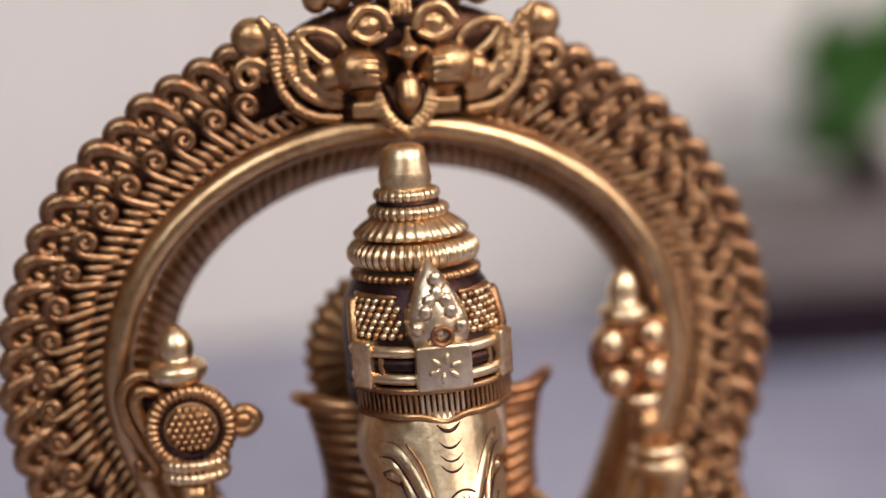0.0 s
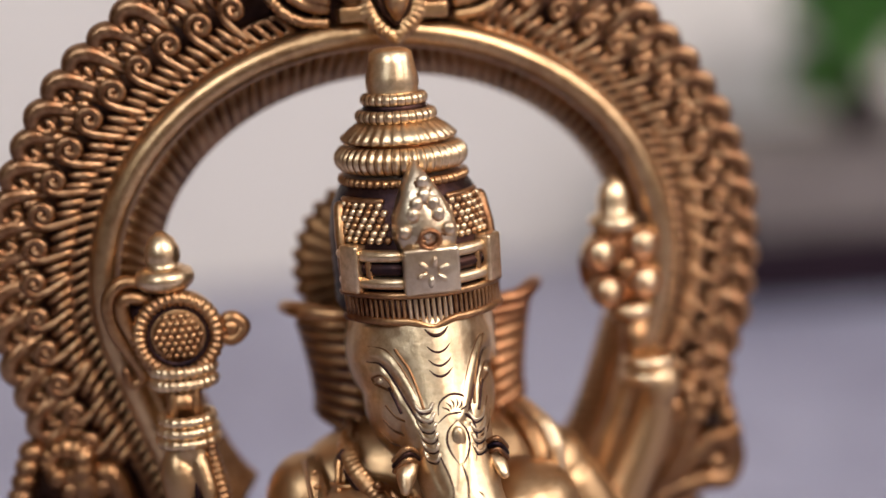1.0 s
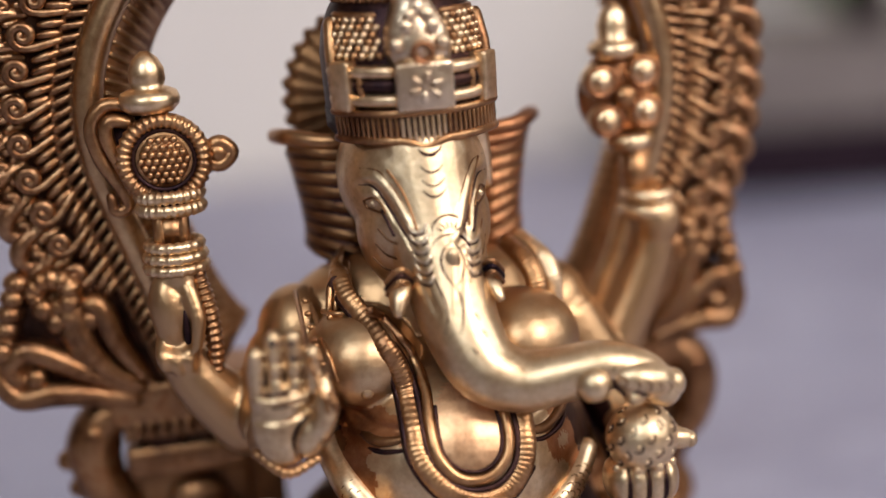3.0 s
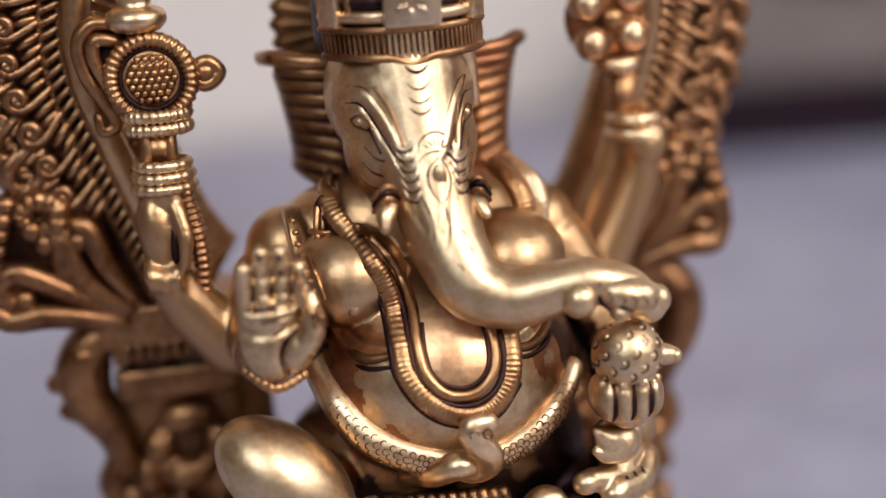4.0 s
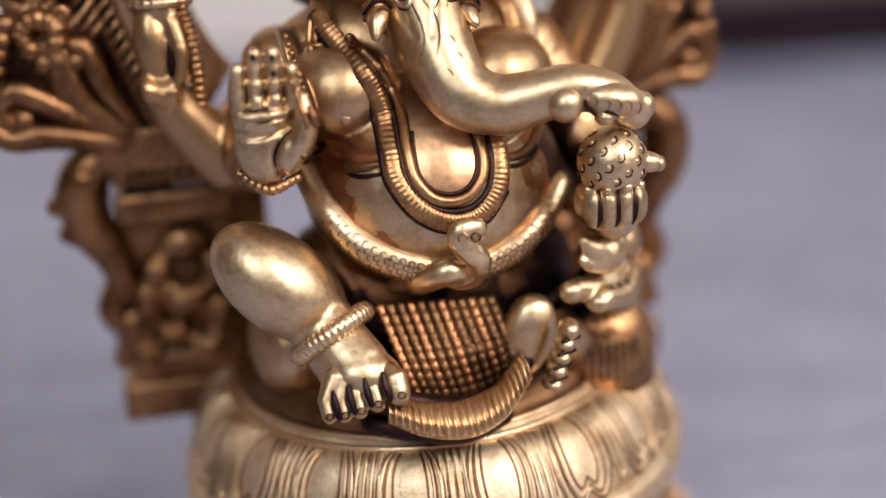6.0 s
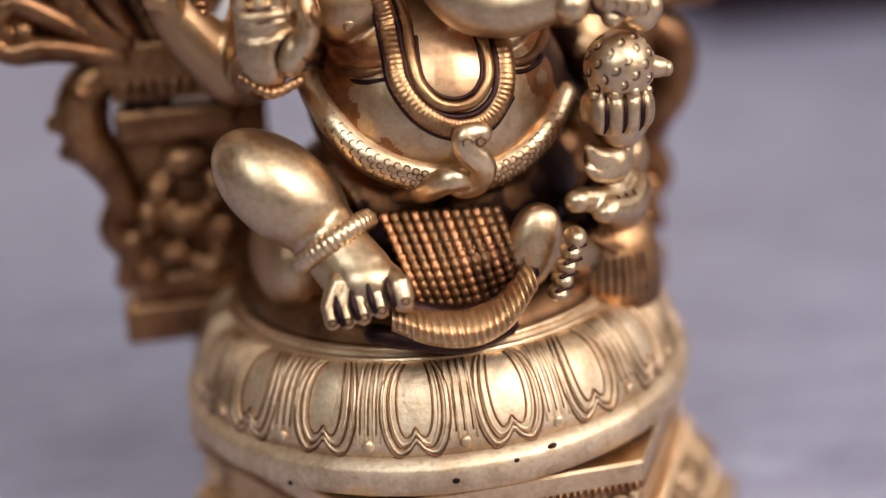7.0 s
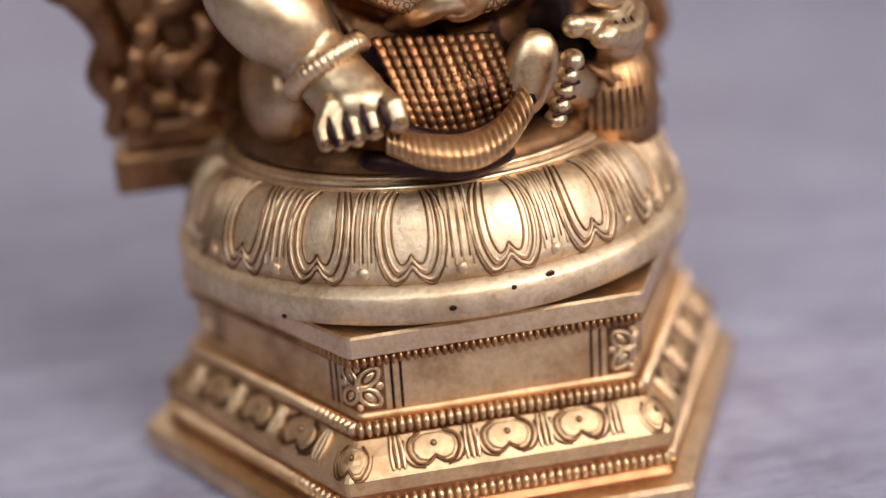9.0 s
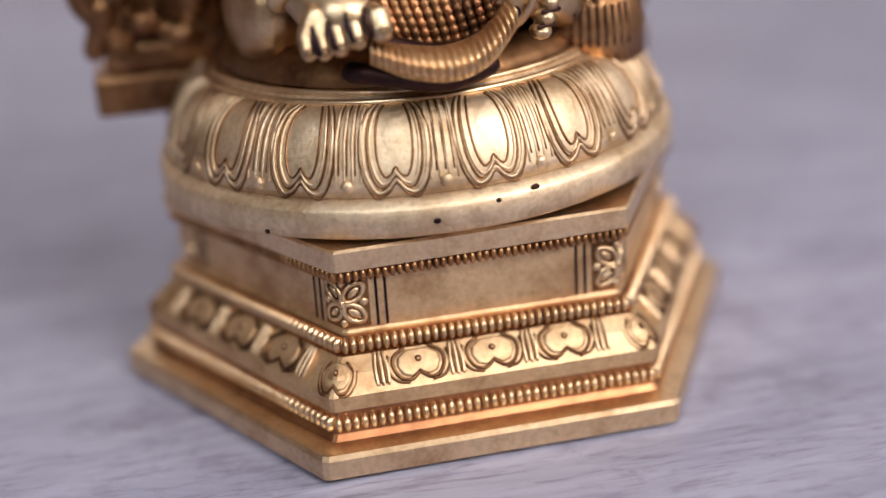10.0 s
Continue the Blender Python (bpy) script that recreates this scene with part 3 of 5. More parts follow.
band("back_plate", [(56.5, 47.5, -1.5), (76, 67, -1.5), (78, 69.5, -4), (77, 69, -8), (57, 48, -8)], [GROUND], "dark brown backing plate")
mould = []
for k in range(14):
    q = 2 * math.pi * k / 14
    mould.append((58.6 + 3.0 * math.cos(q), 49.6 + 3.0 * math.cos(q), 1.2 + 3.0 * math.sin(q)))
band("round_moulding", mould, [MOULD])
band("inner_lip", [(56.6, 47.6, -0.5), (58, 49, -0.5), (58, 49, -10), (50.4, 40.4, -10, 2.4), (50.4, 40.4, -8.5, 2.4)], [ARCHED])
s = Soup()
for rim_a, rim_b in ((61.9, 52.9), (65.6, 56.6)):
    s.tube([arc(q, rim_a, rim_b, -0.4) for q in np.linspace(E0, E1, 160)], 0.55, 0, 6)
part("border_line", s.mesh("border_line", [ARCHED]), arch)

# slanting ribs of the narrow band and of the inner reveal
def arc_step(a, b, step, lo, hi):
    """Angles at even steps along an ellipse."""
    qs = np.linspace(lo, hi, 2000)
    p = np.array([arc(q, a, b, 0) for q in qs])
    d = np.r_[0, np.cumsum(np.linalg.norm(np.diff(p, axis=0), axis=1))]
    return [float(np.interp(x, d, qs)) for x in np.arange(step / 2, d[-1], step)]


def along(deg, a, b, v, mirror=False):
    """Frame on the arch: x along it (towards the crown), y outwards, z to the front."""
    p, p2 = arc(deg, a, b, v), arc(deg + 0.2, a, b, v)
    t = (Vector(w(p2)) - Vector(w(p))).normalized()
    if deg > 90:
        t = -t
    z = Vector((0, -1, 0))
    y = (Vector(w(p)) - Vector(w((AU, v, AZ))))
    y = (y - t * y.dot(t)).normalized()
    x = t
    m = Matrix((x, y, z)).transposed().to_4x4()
    m.translation = Vector(w(p))
    return m


def rib():
    s = Soup()
    s.tube([(0.9, -1.6, 0), (-0.9, 1.6, 0.1)], [0.7, 0.85], 0, 6, up=(0, 0, 1))
    return lw(s, "rib", [ARCHED])


rib_me = rib()
for q in arc_step(63.7, 54.7, 2.5, E0, E1):
    part("rib", rib_me, arch, m=along(q, 63.7, 54.7, -0.2))
s = Soup()
s.tube([(-1.2, -2.9, -3.4), (0.0, 0, -0.1), (1.2, 2.9, 3.0)], 0.6, 0, 6, up=(0, 0, 1))
reveal_me = lw(s, "reveal_rib", [MOULD])
for q in arc_step(53.6, 44.2, 2.4, E0, E1):
    part("reveal_rib", reveal_me, arch, m=Matrix.Translation((0.0012, 0, 0)) @ along(q, 53.6, 44.2, -4.2))


def spiral(cx, cy, r0, turns, start, sgn, r_in=0.25, n=22, z=0.0):
    pts = []
    for i in range(n):
        t = i / (n - 1)
        r = r0 * (1 - t) + r_in * r0 * t
        a = radians(start) + sgn * turns * 2 * math.pi * t
        pts.append((cx + r * math.cos(a), cy + r * math.sin(a), z + 0.5 * t))
    return pts


def inner_curl():
    """A scroll that unwinds into a long swept tail, with two more feathers under it."""
    s = Soup()
    path = [(0.7, -6.5, 0.1), (-0.4, -4.7, 0.5), (-1.5, -2.8, 0.7)] + spiral(0.0, 0.0, 2.5, 1.35, 208, -1, 0.2, 20, 0.8)
    s.tube(spline(path, 2), lerp_list([0.75, 0.95, 1.05, 1.1, 1.05, 0.95, 0.8], len(path) * 2 - 1), 0, 7, up=(0, 0, 1))
    s.ellipsoid((0.0, 0.0, 0.9), (0.7, 0.7, 0.7), 0, seg=8, rings=6)
    for k in (1, 2):
        a = [(-1.9 - 2.2 * k, -2.5 - 0.35 * k, 0.4), (-0.5 - 2.35 * k, -4.7, 0.6), (0.7 - 2.4 * k, -6.5, 0.1)]
        s.tube(spline(a, 4), lerp_list([0.7, 0.9, 0.75], 9), 0, 7, up=(0, 0, 1))
    return lw(s, "scroll", [ARCHED])


def outer_curl():
    """A chunky hooked crest on the outline, turned away from the crown, with folds inside it."""
    s = Soup()
    pts = [(4.0, -4.8, 0.0), (3.4, -1.4, 0.7), (2.0, 1.8, 0.9), (-0.5, 3.2, 0.7), (-2.7, 2.0, 0.6), (-2.8, -0.4, 0.9), (-1.3, -1.3, 1.2), (-0.5, 0.0, 1.3)]
    s.tube(spline(pts, 4), lerp_list([1.2, 1.7, 2.05, 2.0, 1.75, 1.4, 1.15, 0.9], 29), 0, 8, up=(0, 0, 1))
    s.ellipsoid((-0.2, 1.0, -1.8), (3.7, 3.7, 2.6), 0, seg=12, rings=8)
    for x, y in ((1.7, -2.0), (-0.2, -2.9)):
        s.tube(spline([(x + 0.5, -5.4, 0.2), (x + 0.3, -3.8, 0.7), (x - 0.2, y, 0.9)], 4), lerp_list([0.8, 1.05, 0.85], 9), 0, 6, up=(0, 0, 1))
    return lw(s, "crest", [ARCHED])


ic, oc = inner_curl(), outer_curl()
hand_cut = random.Random(12)
for side in (0, 1):
    lo, hi = (E0 + 22, 70) if side == 0 else (110, E1 - 22)
    for q in arc_step(72.3, 60.8, 7.15, lo, hi):
        part("scroll", ic, arch, m=along(q, 72.3, 60.8, 0.2) @ pose(0, 0, 0, 0, 0, hand_cut.uniform(-5, 5)) @ Matrix.Scale(hand_cut.uniform(0.95, 1.05), 4))
    for q in arc_step(77.6, 68.9, 6.5, lo - 2 * (side == 0), hi + 2 * (side == 1)):
        part("crest", oc, arch, m=along(q, 77.6, 68.9, -2.0) @ pose(0, 0, 0, 0, 0, hand_cut.uniform(-6, 6)) @ Matrix.Scale(hand_cut.uniform(0.94, 1.06), 4))


def flare(sign):
    """The leafy flourish at the foot of the arch: thick curled lobes that sweep together, with fine folds between."""
    s = Soup()

    def q(x, z, v=1.0):
        x = x if sign < 0 or x < 58 else 58 + (x - 58) * 0.7
        return (AU + sign * x, v, z)

    lobes = (((72.9, 143.9), (74.0, 147.2), (70.6, 149.6), (66.6, 147.6), (67.4, 140.2), (65.2, 131.4), (58.0, 125.2)),
             ((70.6, 140.8), (70.0, 143.4), (66.8, 143.2), (65.2, 136.2), (61.0, 128.9), (55.2, 124.8)),
             ((64.2, 140.6), (63.8, 143.4), (61.2, 142.4), (59.0, 135.4), (54.4, 127.4)),
             ((76.2, 129.4), (78.8, 128.6), (80.4, 132.0), (76.8, 135.1), (71.4, 132.6), (65.0, 128.6), (56.4, 124.0)),
             ((82.2, 135.8), (83.0, 129.7), (79.6, 125.0), (73.4, 125.3), (66.6, 124.4), (56.6, 121.8)))
    for k, line in enumerate(lobes):
        snake(s, [q(x, z, 1.4 - 0.3 * abs(i - 3)) for i, (x, z) in enumerate(line)], [1.6, 2.2, 2.6, 2.8, 2.5, 1.7], 0, 6, 10, ribs=14 if k == 0 else 0, amp=0.08)
        x, z = line[0]
        s.ellipsoid(q(x - 0.6, z - 0.4, 1.6), (2.4, 2.0, 2.4), 0, seg=12, rings=8)
        snake(s, [q(x - 1.7, z - 2.6, 0.6) for x, z in line[2:]], [0.7, 0.9, 0.7], 0, 6, 8)
    for k in range(5):
        s.ellipsoid(q(77.0 + 1.1 * k, 149.0 - 3.2 * k, -1.0), (3.0, 3.0, 2.4), 0, seg=12, rings=8)
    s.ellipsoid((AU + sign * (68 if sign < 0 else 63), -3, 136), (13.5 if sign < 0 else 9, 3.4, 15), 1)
    return s.mesh("leaf_flourish", [SHADED, GROUND])


for sg in (-1, 1):
    part("leaf_flourish", flare(sg), arch)


def pillar(sign):
    """Side pillar: stepped capital, rearing beast bracket and a worn relief on the shaft."""
    s = Soup()
    def c(x, v, z):
        return (AU + sign * x, v, z)
    s.box(c(47, -8, 120), (15, 9, 4.4), 0)
    s.box(c(47, -8, 114.2), (13, 8, 2.2), 1)
    for k in range(9):
        s.ellipsoid(c(36 + 2.6 * k, 0.6, 114.6), (1.2, 1.2, 2.4), 0, seg=8, rings=6)
    s.box(c(47, -9, 106), (13.5, 8, 3.6), 0, bevel=0.5)
    s.box(c(48, -12, 80), (13, 7, 24), 1)
    s.box(c(33, -15, 86), (6, 4, 30), 1)
    s.box(c(48, -10, 60), (16, 9, 4.6), 0, bevel=0.3)
    s.box(c(47, -10, 68), (14, 8, 3.4), 0, bevel=0.5)
    return s


def pillar_relief(sign):
    s = Soup()
    def c(x, v, z):
        return (AU + sign * x, v, z)
    for p, r in (((46, -4, 97), (7, 4, 4)), ((40, -4, 90), (4, 4, 5)), ((53, -4, 91), (4, 4, 4)), ((47, -3, 84), (6, 4, 4)), ((56, -3, 84), (3, 3, 5)), ((40, -3, 80), (4, 3, 4)), ((51, -3, 76), (5, 4, 3.4)), ((60, -5, 78), (4, 4, 5)), ((43, -2, 73), (5, 4, 3)), ((57, -3, 71), (4, 3, 3)), ((37, -3, 70), (3, 3, 3))):
        s.ellipsoid(c(*p), r, 0, seg=12, rings=8)
    return s


def beast(sign):
    s = Soup()
    def c(x, z, v=-5.0):
        return (AU + sign * x, v, z)
    snake(s, [c(57, 119), c(64, 116), c(67, 110), c(66, 102), c(62, 95), c(60, 86)], [4.4, 5.2, 6.0, 5.4, 4.6, 3.4], 0, 6, 10)
    if sign < 0:
        snake(s, [c(65, 111), c(69, 108.6), c(72.5, 107.6)], [4.4, 3.8, 2.6], 0, 5, 8)
        snake(s, [c(66, 104), c(69, 101), c(71, 101)], [3.6, 3.2, 2.4], 0, 5, 8)
    snake(s, [c(61, 90), c(64, 82), c(61, 76), c(63, 70)], [3.0, 3.4, 3.0, 2.4], 0, 5, 8)
    s.ellipsoid(c(66, 114, -2), (3, 3, 3), 0, seg=10, rings=8)
    return s


for sg in (-1, 1):
    p = part("pillar", pillar(sg).mesh("pillar", [SHADED, TARNISHED]), arch)
    lumps = pillar_relief(sg)
    rs = Soup()
    rs.add(*fused(lumps, 0.9, 3), 0)
    part("relief", rs.mesh("relief", [SHADED]), p)
    part("bracket", beast(sg).mesh("bracket", [SHADED]), p)
s = Soup()
s.box((0, -9, 120), (34, 7, 4.0), 0)
s.box((0, -12, 52), (50, 9, 6.0), 0)
part("cross_bar", s.mesh("cross_bar", [TARNISHED]), arch)


MASKED = brass("mask_brass", (0.54, 0.32, 0.155), (0.26, 0.125, 0.06), 0.34, 0.46, 0.12)


def lion_mask():
    """The mask at the crown of the arch, with curled mane at both sides."""
    s, sunk, cuts = Soup(), [], Soup()
    U = 2.5
    def q(x, z, v=3.0):
        return (U + x, v, z)

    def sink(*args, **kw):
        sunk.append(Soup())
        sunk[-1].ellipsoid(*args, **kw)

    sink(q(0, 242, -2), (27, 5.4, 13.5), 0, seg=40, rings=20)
    for sg in (-1, 1):
        s.ellipsoid(q(8.6 * sg, 241.5, 4), (6.2, 5.0, 5.0), 0, (0, -14 * sg, 0), 20, 14)
        for k in range(4):
            s.tube(spline([q(x * sg, 243.6 - 1.5 * k - 0.04 * (x - 8) ** 2, 8.7 - 0.05 * (x - 8) ** 2 - 0.35 * abs(k - 1.5)) for x in (5.6, 8, 11)], 4), 0.55, 0, 6)
            cuts.tube(spline([q(x * sg, 242.85 - 1.5 * k - 0.04 * (x - 8) ** 2, 8.75 - 0.06 * (x - 8) ** 2 - 0.45 * abs(k - 1.0)) for x in (5.2, 8, 11.2)], 4), 0.3, 0, 6)
        s.ellipsoid(q(6.6 * sg, 250.2, 4), (3.4, 3.0, 2.6), 0, (0, 20 * sg, 0))
        s.tube(spline([q(x * sg, z, 6.4) for x, z in ((2.6, 250.0), (4.2, 253.0), (8.0, 253.6), (10.6, 250.6))], 4), 1.2, 0, 8)
        s.tube(spline([q(x * sg, z, 6.0) for x, z in ((3.6, 248.2), (6.6, 247.2), (10, 248.8))], 4), 0.8, 0, 8)
        # ears
        s.tube(spline([q(x * sg, z, 3.6) for x, z in ((10.4, 243.4), (14.2, 243.2), (18.0, 245.8), (20.6, 249.6), (16.4, 250.0), (12.6, 248.0), (10.5, 243.8))], 4), 1.1, 0, 8)
        sink(q(15.2 * sg, 246.8, 3.2), (4.6, 1.4, 2.4), 0, (0, -32 * sg, 0))
        # mane scrolls
        for k, line in enumerate((((27.4, 252.6), (25.4, 249.4), (25.6, 243.5), (23.9, 237.4), (19.2, 233.3), (13.6, 232.4)), ((24.8, 251.0), (22.8, 247.0), (22.8, 242.4), (20.4, 238.4), (17.0, 236.0), (13.4, 235.0)), ((21.6, 248.4), (20.2, 245.4), (19.8, 242.0), (17.4, 239.4), (15.4, 238.2), (13.2, 237.6)))):
            snake(s, [q(x * sg, z, 2.6 + 0.5 * k) for x, z in line], [0.9, 1.15, 1.25, 1.25, 1.2, 1.0], 0, 12, 8, ribs=26 - 4 * k, amp=0.2)
        s.tube(spiral_front(U + 30.6 * sg, 241.6, 3.6, sg), lerp_list([1.4, 1.15, 0.8], 20), 0, 8)
        s.ellipsoid(q(29.4 * sg, 249.2, 0), (4.4, 3.6, 4.2), 0)
        s.ellipsoid(q(15.0 * sg, 240.6, 4), (2.6, 2.4, 3.0), 0)
        s.tube(spline([q(15.0 * sg, 243.4, 4), q(16.8 * sg, 238.4, 4), q(13.0 * sg, 236.4, 4)], 4), 0.9, 0, 8)
        s.ellipsoid(q(8.4 * sg, 234.4, 3), (3.2, 2.6, 2.0), 0)
        s.box(q(8.4 * sg, 233.8, 4), (2.6, 2.0, 1.7), 0, bevel=0.5)
        # brow curls over the top
        for k in range(4):
            s.ellipsoid(q((2.6 + 4.6 * k) * sg, 257.6 - 0.5 * k, 1.5), (2.8, 3, 2.9), 0)
    # nose, snout, tongue and fringe
    s.ellipsoid(q(0.7, 245.0, 8), (2.4, 2.6, 2.2), 0)
    s.tube([q(0.7, 245.5, 8.6), q(0.7, 249.6, 6)], [1.4, 0.5], 0, 8)
    for sg in (-1, 1):
        s.tube([q(0.7, 244.8, 8.6), q(0.7 + 3.8 * sg, 245.4, 6.4)], [1.6, 0.7], 0, 8)
    s.tube([q(0.7, 244.6, 8.8), q(0.7, 242.0, 7)], [1.5, 0.8], 0, 8)
    for k in range(4):
        s.tube([q(-1.8 + 1.2 * k, 252.2, 5.6), q(-1.8 + 1.2 * k, 255.4, 5.2)], 0.55, 0, 6)
    snake(s, [q(0.4, 238.6, 6), q(0.4, 235.4, 7), q(0.4, 232.4, 6.4)], [2.6, 2.5, 0.9], 0, 6, 12)
    for sg in (-1, 1):
        snake(s, [q(-0.2 + 5.4 * sg, 237.4, 4.6), q(-0.2 + 3.9 * sg, 232.2, 5.4), q(0, 228.4, 5.6)], [1.4, 1.8, 1.3], 0, 8, 8, ribs=9, amp=0.2)
        snake(cuts, [q(-0.2 + 3.6 * sg, 238.0, 6.0), q(0.2 + 2.4 * sg, 234.6, 6.2), q(0.2, 231.6, 6.4)], [0.7, 0.8, 0.7], 0, 6, 8)
    sink(q(0, 234.5, 1.5), (5.6, 4, 5.6), 0)
    cast = Soup()
    cast.add(*fused(s, 0.36, 2), 0)
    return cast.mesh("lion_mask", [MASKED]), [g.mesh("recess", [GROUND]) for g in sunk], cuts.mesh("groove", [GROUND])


def spiral_front(u, z, r, sg):
    return [(u + sg * -1 * r * (1 - 0.8 * i / 19) * math.cos(0.4 + 7.4 * i / 19), 1.0 + 0.05 * i, z + r * (1 - 0.8 * i / 19) * math.sin(0.4 + 7.4 * i / 19)) for i in range(20)]


mask_me, recess_meshes, cut_me = lion_mask()
mask = part("lion_mask", mask_me, arch)
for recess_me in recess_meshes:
    part("recess", recess_me, mask, "dark sunk ground behind the relief")
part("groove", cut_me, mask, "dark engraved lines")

# ---------- the seated figure: one mesh ----------
BELLY_C, BELLY_R = (6.0, 22.0, 113.0), (27.0, 25.0, 23.0)


def on_belly(u, z, lift=0.5):
    q = 1 - ((u - BELLY_C[0]) / BELLY_R[0]) ** 2 - ((z - BELLY_C[2]) / BELLY_R[2]) ** 2
    return (u, BELLY_C[1] + BELLY_R[1] * math.sqrt(max(q, 0.02)) + lift, z)


def skin_is_belly(u, v, z):
    return abs(v - on_belly(u, z, 0.0)[1]) < 2.5


def statue():
    f = Soup()
    # the parts of the body that melt together
    b = Soup()
    b.ellipsoid(BELLY_C, BELLY_R, seg=40, rings=28)
    b.ellipsoid((5, 12, 90), (33, 24, 18), seg=32, rings=20)
    b.ellipsoid((3, 8, 138), (29, 13, 14), seg=32, rings=20)
    b.ellipsoid((-12.0, 25, 134), (11.6, 11.4, 10.4), seg=28, rings=18)
    b.ellipsoid((20, 25, 134), (11.6, 11.4, 10.4), seg=28, rings=18)
    b.ellipsoid((-23, 11, 136), (8.4, 9, 10), seg=24, rings=16)
    b.ellipsoid((30, 9, 135), (8, 9, 10), seg=24, rings=16)
    # head and cheeks
    b.ellipsoid((1.6, 15.5, 168), (14.8, 17.2, 15), seg=36, rings=24)
    b.ellipsoid((2.4, 21, 159), (13.2, 13.4, 15), seg=28, rings=18)
    b.tube(spline([(2.2, 20.5, 172), (3.2, 26.5, 160), (4.6, 33.0, 150), (6.0, 38.5, 142), (9.2, 42.5, 135.5), (15.5, 45, 133), (22.5, 47, 134.2), (29.5, 48.5, 135.6), (36, 49.5, 134.2), (40.5, 50.5, 130.5)], 6), lerp_list([11.5, 10.0, 8.2, 7.3, 6.7, 5.9, 5.2, 4.7, 4.2, 3.6], 55), seg=24)
    h = Soup()
    h.ellipsoid((27.0, 51.6, 133.4), (3.5, 3.5, 3.5))
    h.ellipsoid((36.4, 51.0, 133.4), (6.6, 4.6, 3.7), turn=(0, 14, 0))
    h.ellipsoid((42.0, 51.0, 131.6), (2.6, 2.8, 2.9))
    h.ellipsoid((34.2, 53.0, 130.6), (2.0, 2.2, 1.6))
    # raised hand: arm, palm, fingers, thumb
    b.tube(spline([(-26, 12, 132), (-30, 17, 124), (-30.4, 27, 121), (-29, 38, 125.5)], 5), lerp_list([8, 7.2, 5.6, 4.8], 16), seg=16)
    h.ellipsoid((-28.4, 43.2, 130.6), (6.1, 3.7, 9.0), turn=(8, 3, 0))
    h.ellipsoid((-28.8, 45.0, 135.2), (5.4, 2.4, 2.6))
    h.ellipsoid((-24.4, 45.4, 128.2), (3.2, 3.2, 4.8), turn=(0, 14, 0))
    for k in range(4):
        u = (-32.7, -29.4, -26.0, -22.9)[k]
        tip = (145.2, 148.2, 148.0, 144.6)[k]
        h.tube(spline([(u * 0.98 - 0.5, 43.2, 134), (u, 44.4, 140), (u + 0.2, 45.2 - 0.5 * (k < 2), tip - 1.6)], 4), lerp_list([1.8, 1.72, 1.5], 9), seg=12)
        for j, q in enumerate((0.12, 0.42, 0.70, 0.93)):
            h.ellipsoid((u + 0.1, 44.9 + 0.5 * q, 136.4 + (tip - 137.4) * q), (1.75 - 0.06 * j, 1.6, 1.9), seg=14, rings=10)
    h.tube(spline([(-24.4, 45.6, 127), (-21.6, 47.2, 131), (-21.0, 47.4, 135), (-21.1, 46.6, 138.6)], 4), lerp_list([2.6, 2.4, 2.0, 1.0], 13), seg=12)
    # arm and fist with the round fruit
    b.tube(spline([(32, 11, 133), (40, 16, 118), (42, 30, 108), (38, 44, 108.5)], 5), lerp_list([8, 7.2, 6.4, 5.6], 16), seg=16)
    h.ellipsoid((36.4, 48.6, 112.4), (7.0, 5.8, 4.9), seg=24, rings=16, power=0.72)
    h.ellipsoid((36.6, 49.3, 120.8), (6.8, 6.6, 6.9), seg=28, rings=20)
    # rear arm with the wheel
    b.tube(spline([(-26, 10, 130), (-33, 13, 119), (-38.5, 15, 123.5), (-43.5, 16, 130), (-46.5, 16, 136)], 5), lerp_list([8, 7.4, 6.6, 5.6, 4.6], 21), seg=16)
    b.ellipsoid((-47.4, 16.4, 144.8), (4.3, 4.6, 8.2), turn=(0, -6, 0), seg=24, rings=16)
    b.ellipsoid((-45.4, 15.4, 152.0), (4.6, 4.4, 3.4))
    for k, (u, z) in enumerate(((-49.8, 135.6), (-47.4, 134.6), (-45.0, 135.0))):
        b.tube(spline([(u + 0.2, 17.5, z + 3.5), (u, 20.4, z + 1.6), (u + 0.3, 20.6, z - 0.6)], 4), lerp_list([1.7, 1.6, 1.3], 9), seg=10)
    b.tube(spline([(-43.6, 18.6, 149.5), (-42.4, 20.6, 144), (-43.2, 21.0, 138.4)], 4), lerp_list([1.9, 1.7, 1.2], 9), seg=10)
    # rear arm with the flower
    b.tube(spline([(31, 9, 130), (41, 5, 120), (47, 4, 128), (53.5, 3.5, 142), (54.2, 3, 152)], 5), lerp_list([8, 7, 6, 5.2, 4.6], 21), seg=16)
    b.ellipsoid((55.0, 5.0, 150), (5.2, 4.6, 5.6))
    # bent leg with the raised knee, foot
    b.tube(spline([(-12, 22, 86), (-22, 30, 92), (-29, 36.0, 101)], 5), lerp_list([8, 7.4, 6.6], 11), seg=20)
    b.ellipsoid((-28.6, 41.2, 100.9), (9.3, 10.6, 15.4), turn=(8, -46, 0), seg=40, rings=28)
    b.tube(spline([(-22.0, 45.0, 93.5), (-18.8, 49.5, 89.2), (-15.8, 53.2, 85.4)], 5), lerp_list([7.0, 6.8, 7.0], 11), seg=20, flat=0.85)
    b.ellipsoid((-14.4, 54.6, 84.6), (7.4, 5.4, 5.8), turn=(0, 18, 0), seg=28, rings=18)
    b.ellipsoid((-27, 22, 82), (9, 15, 13))
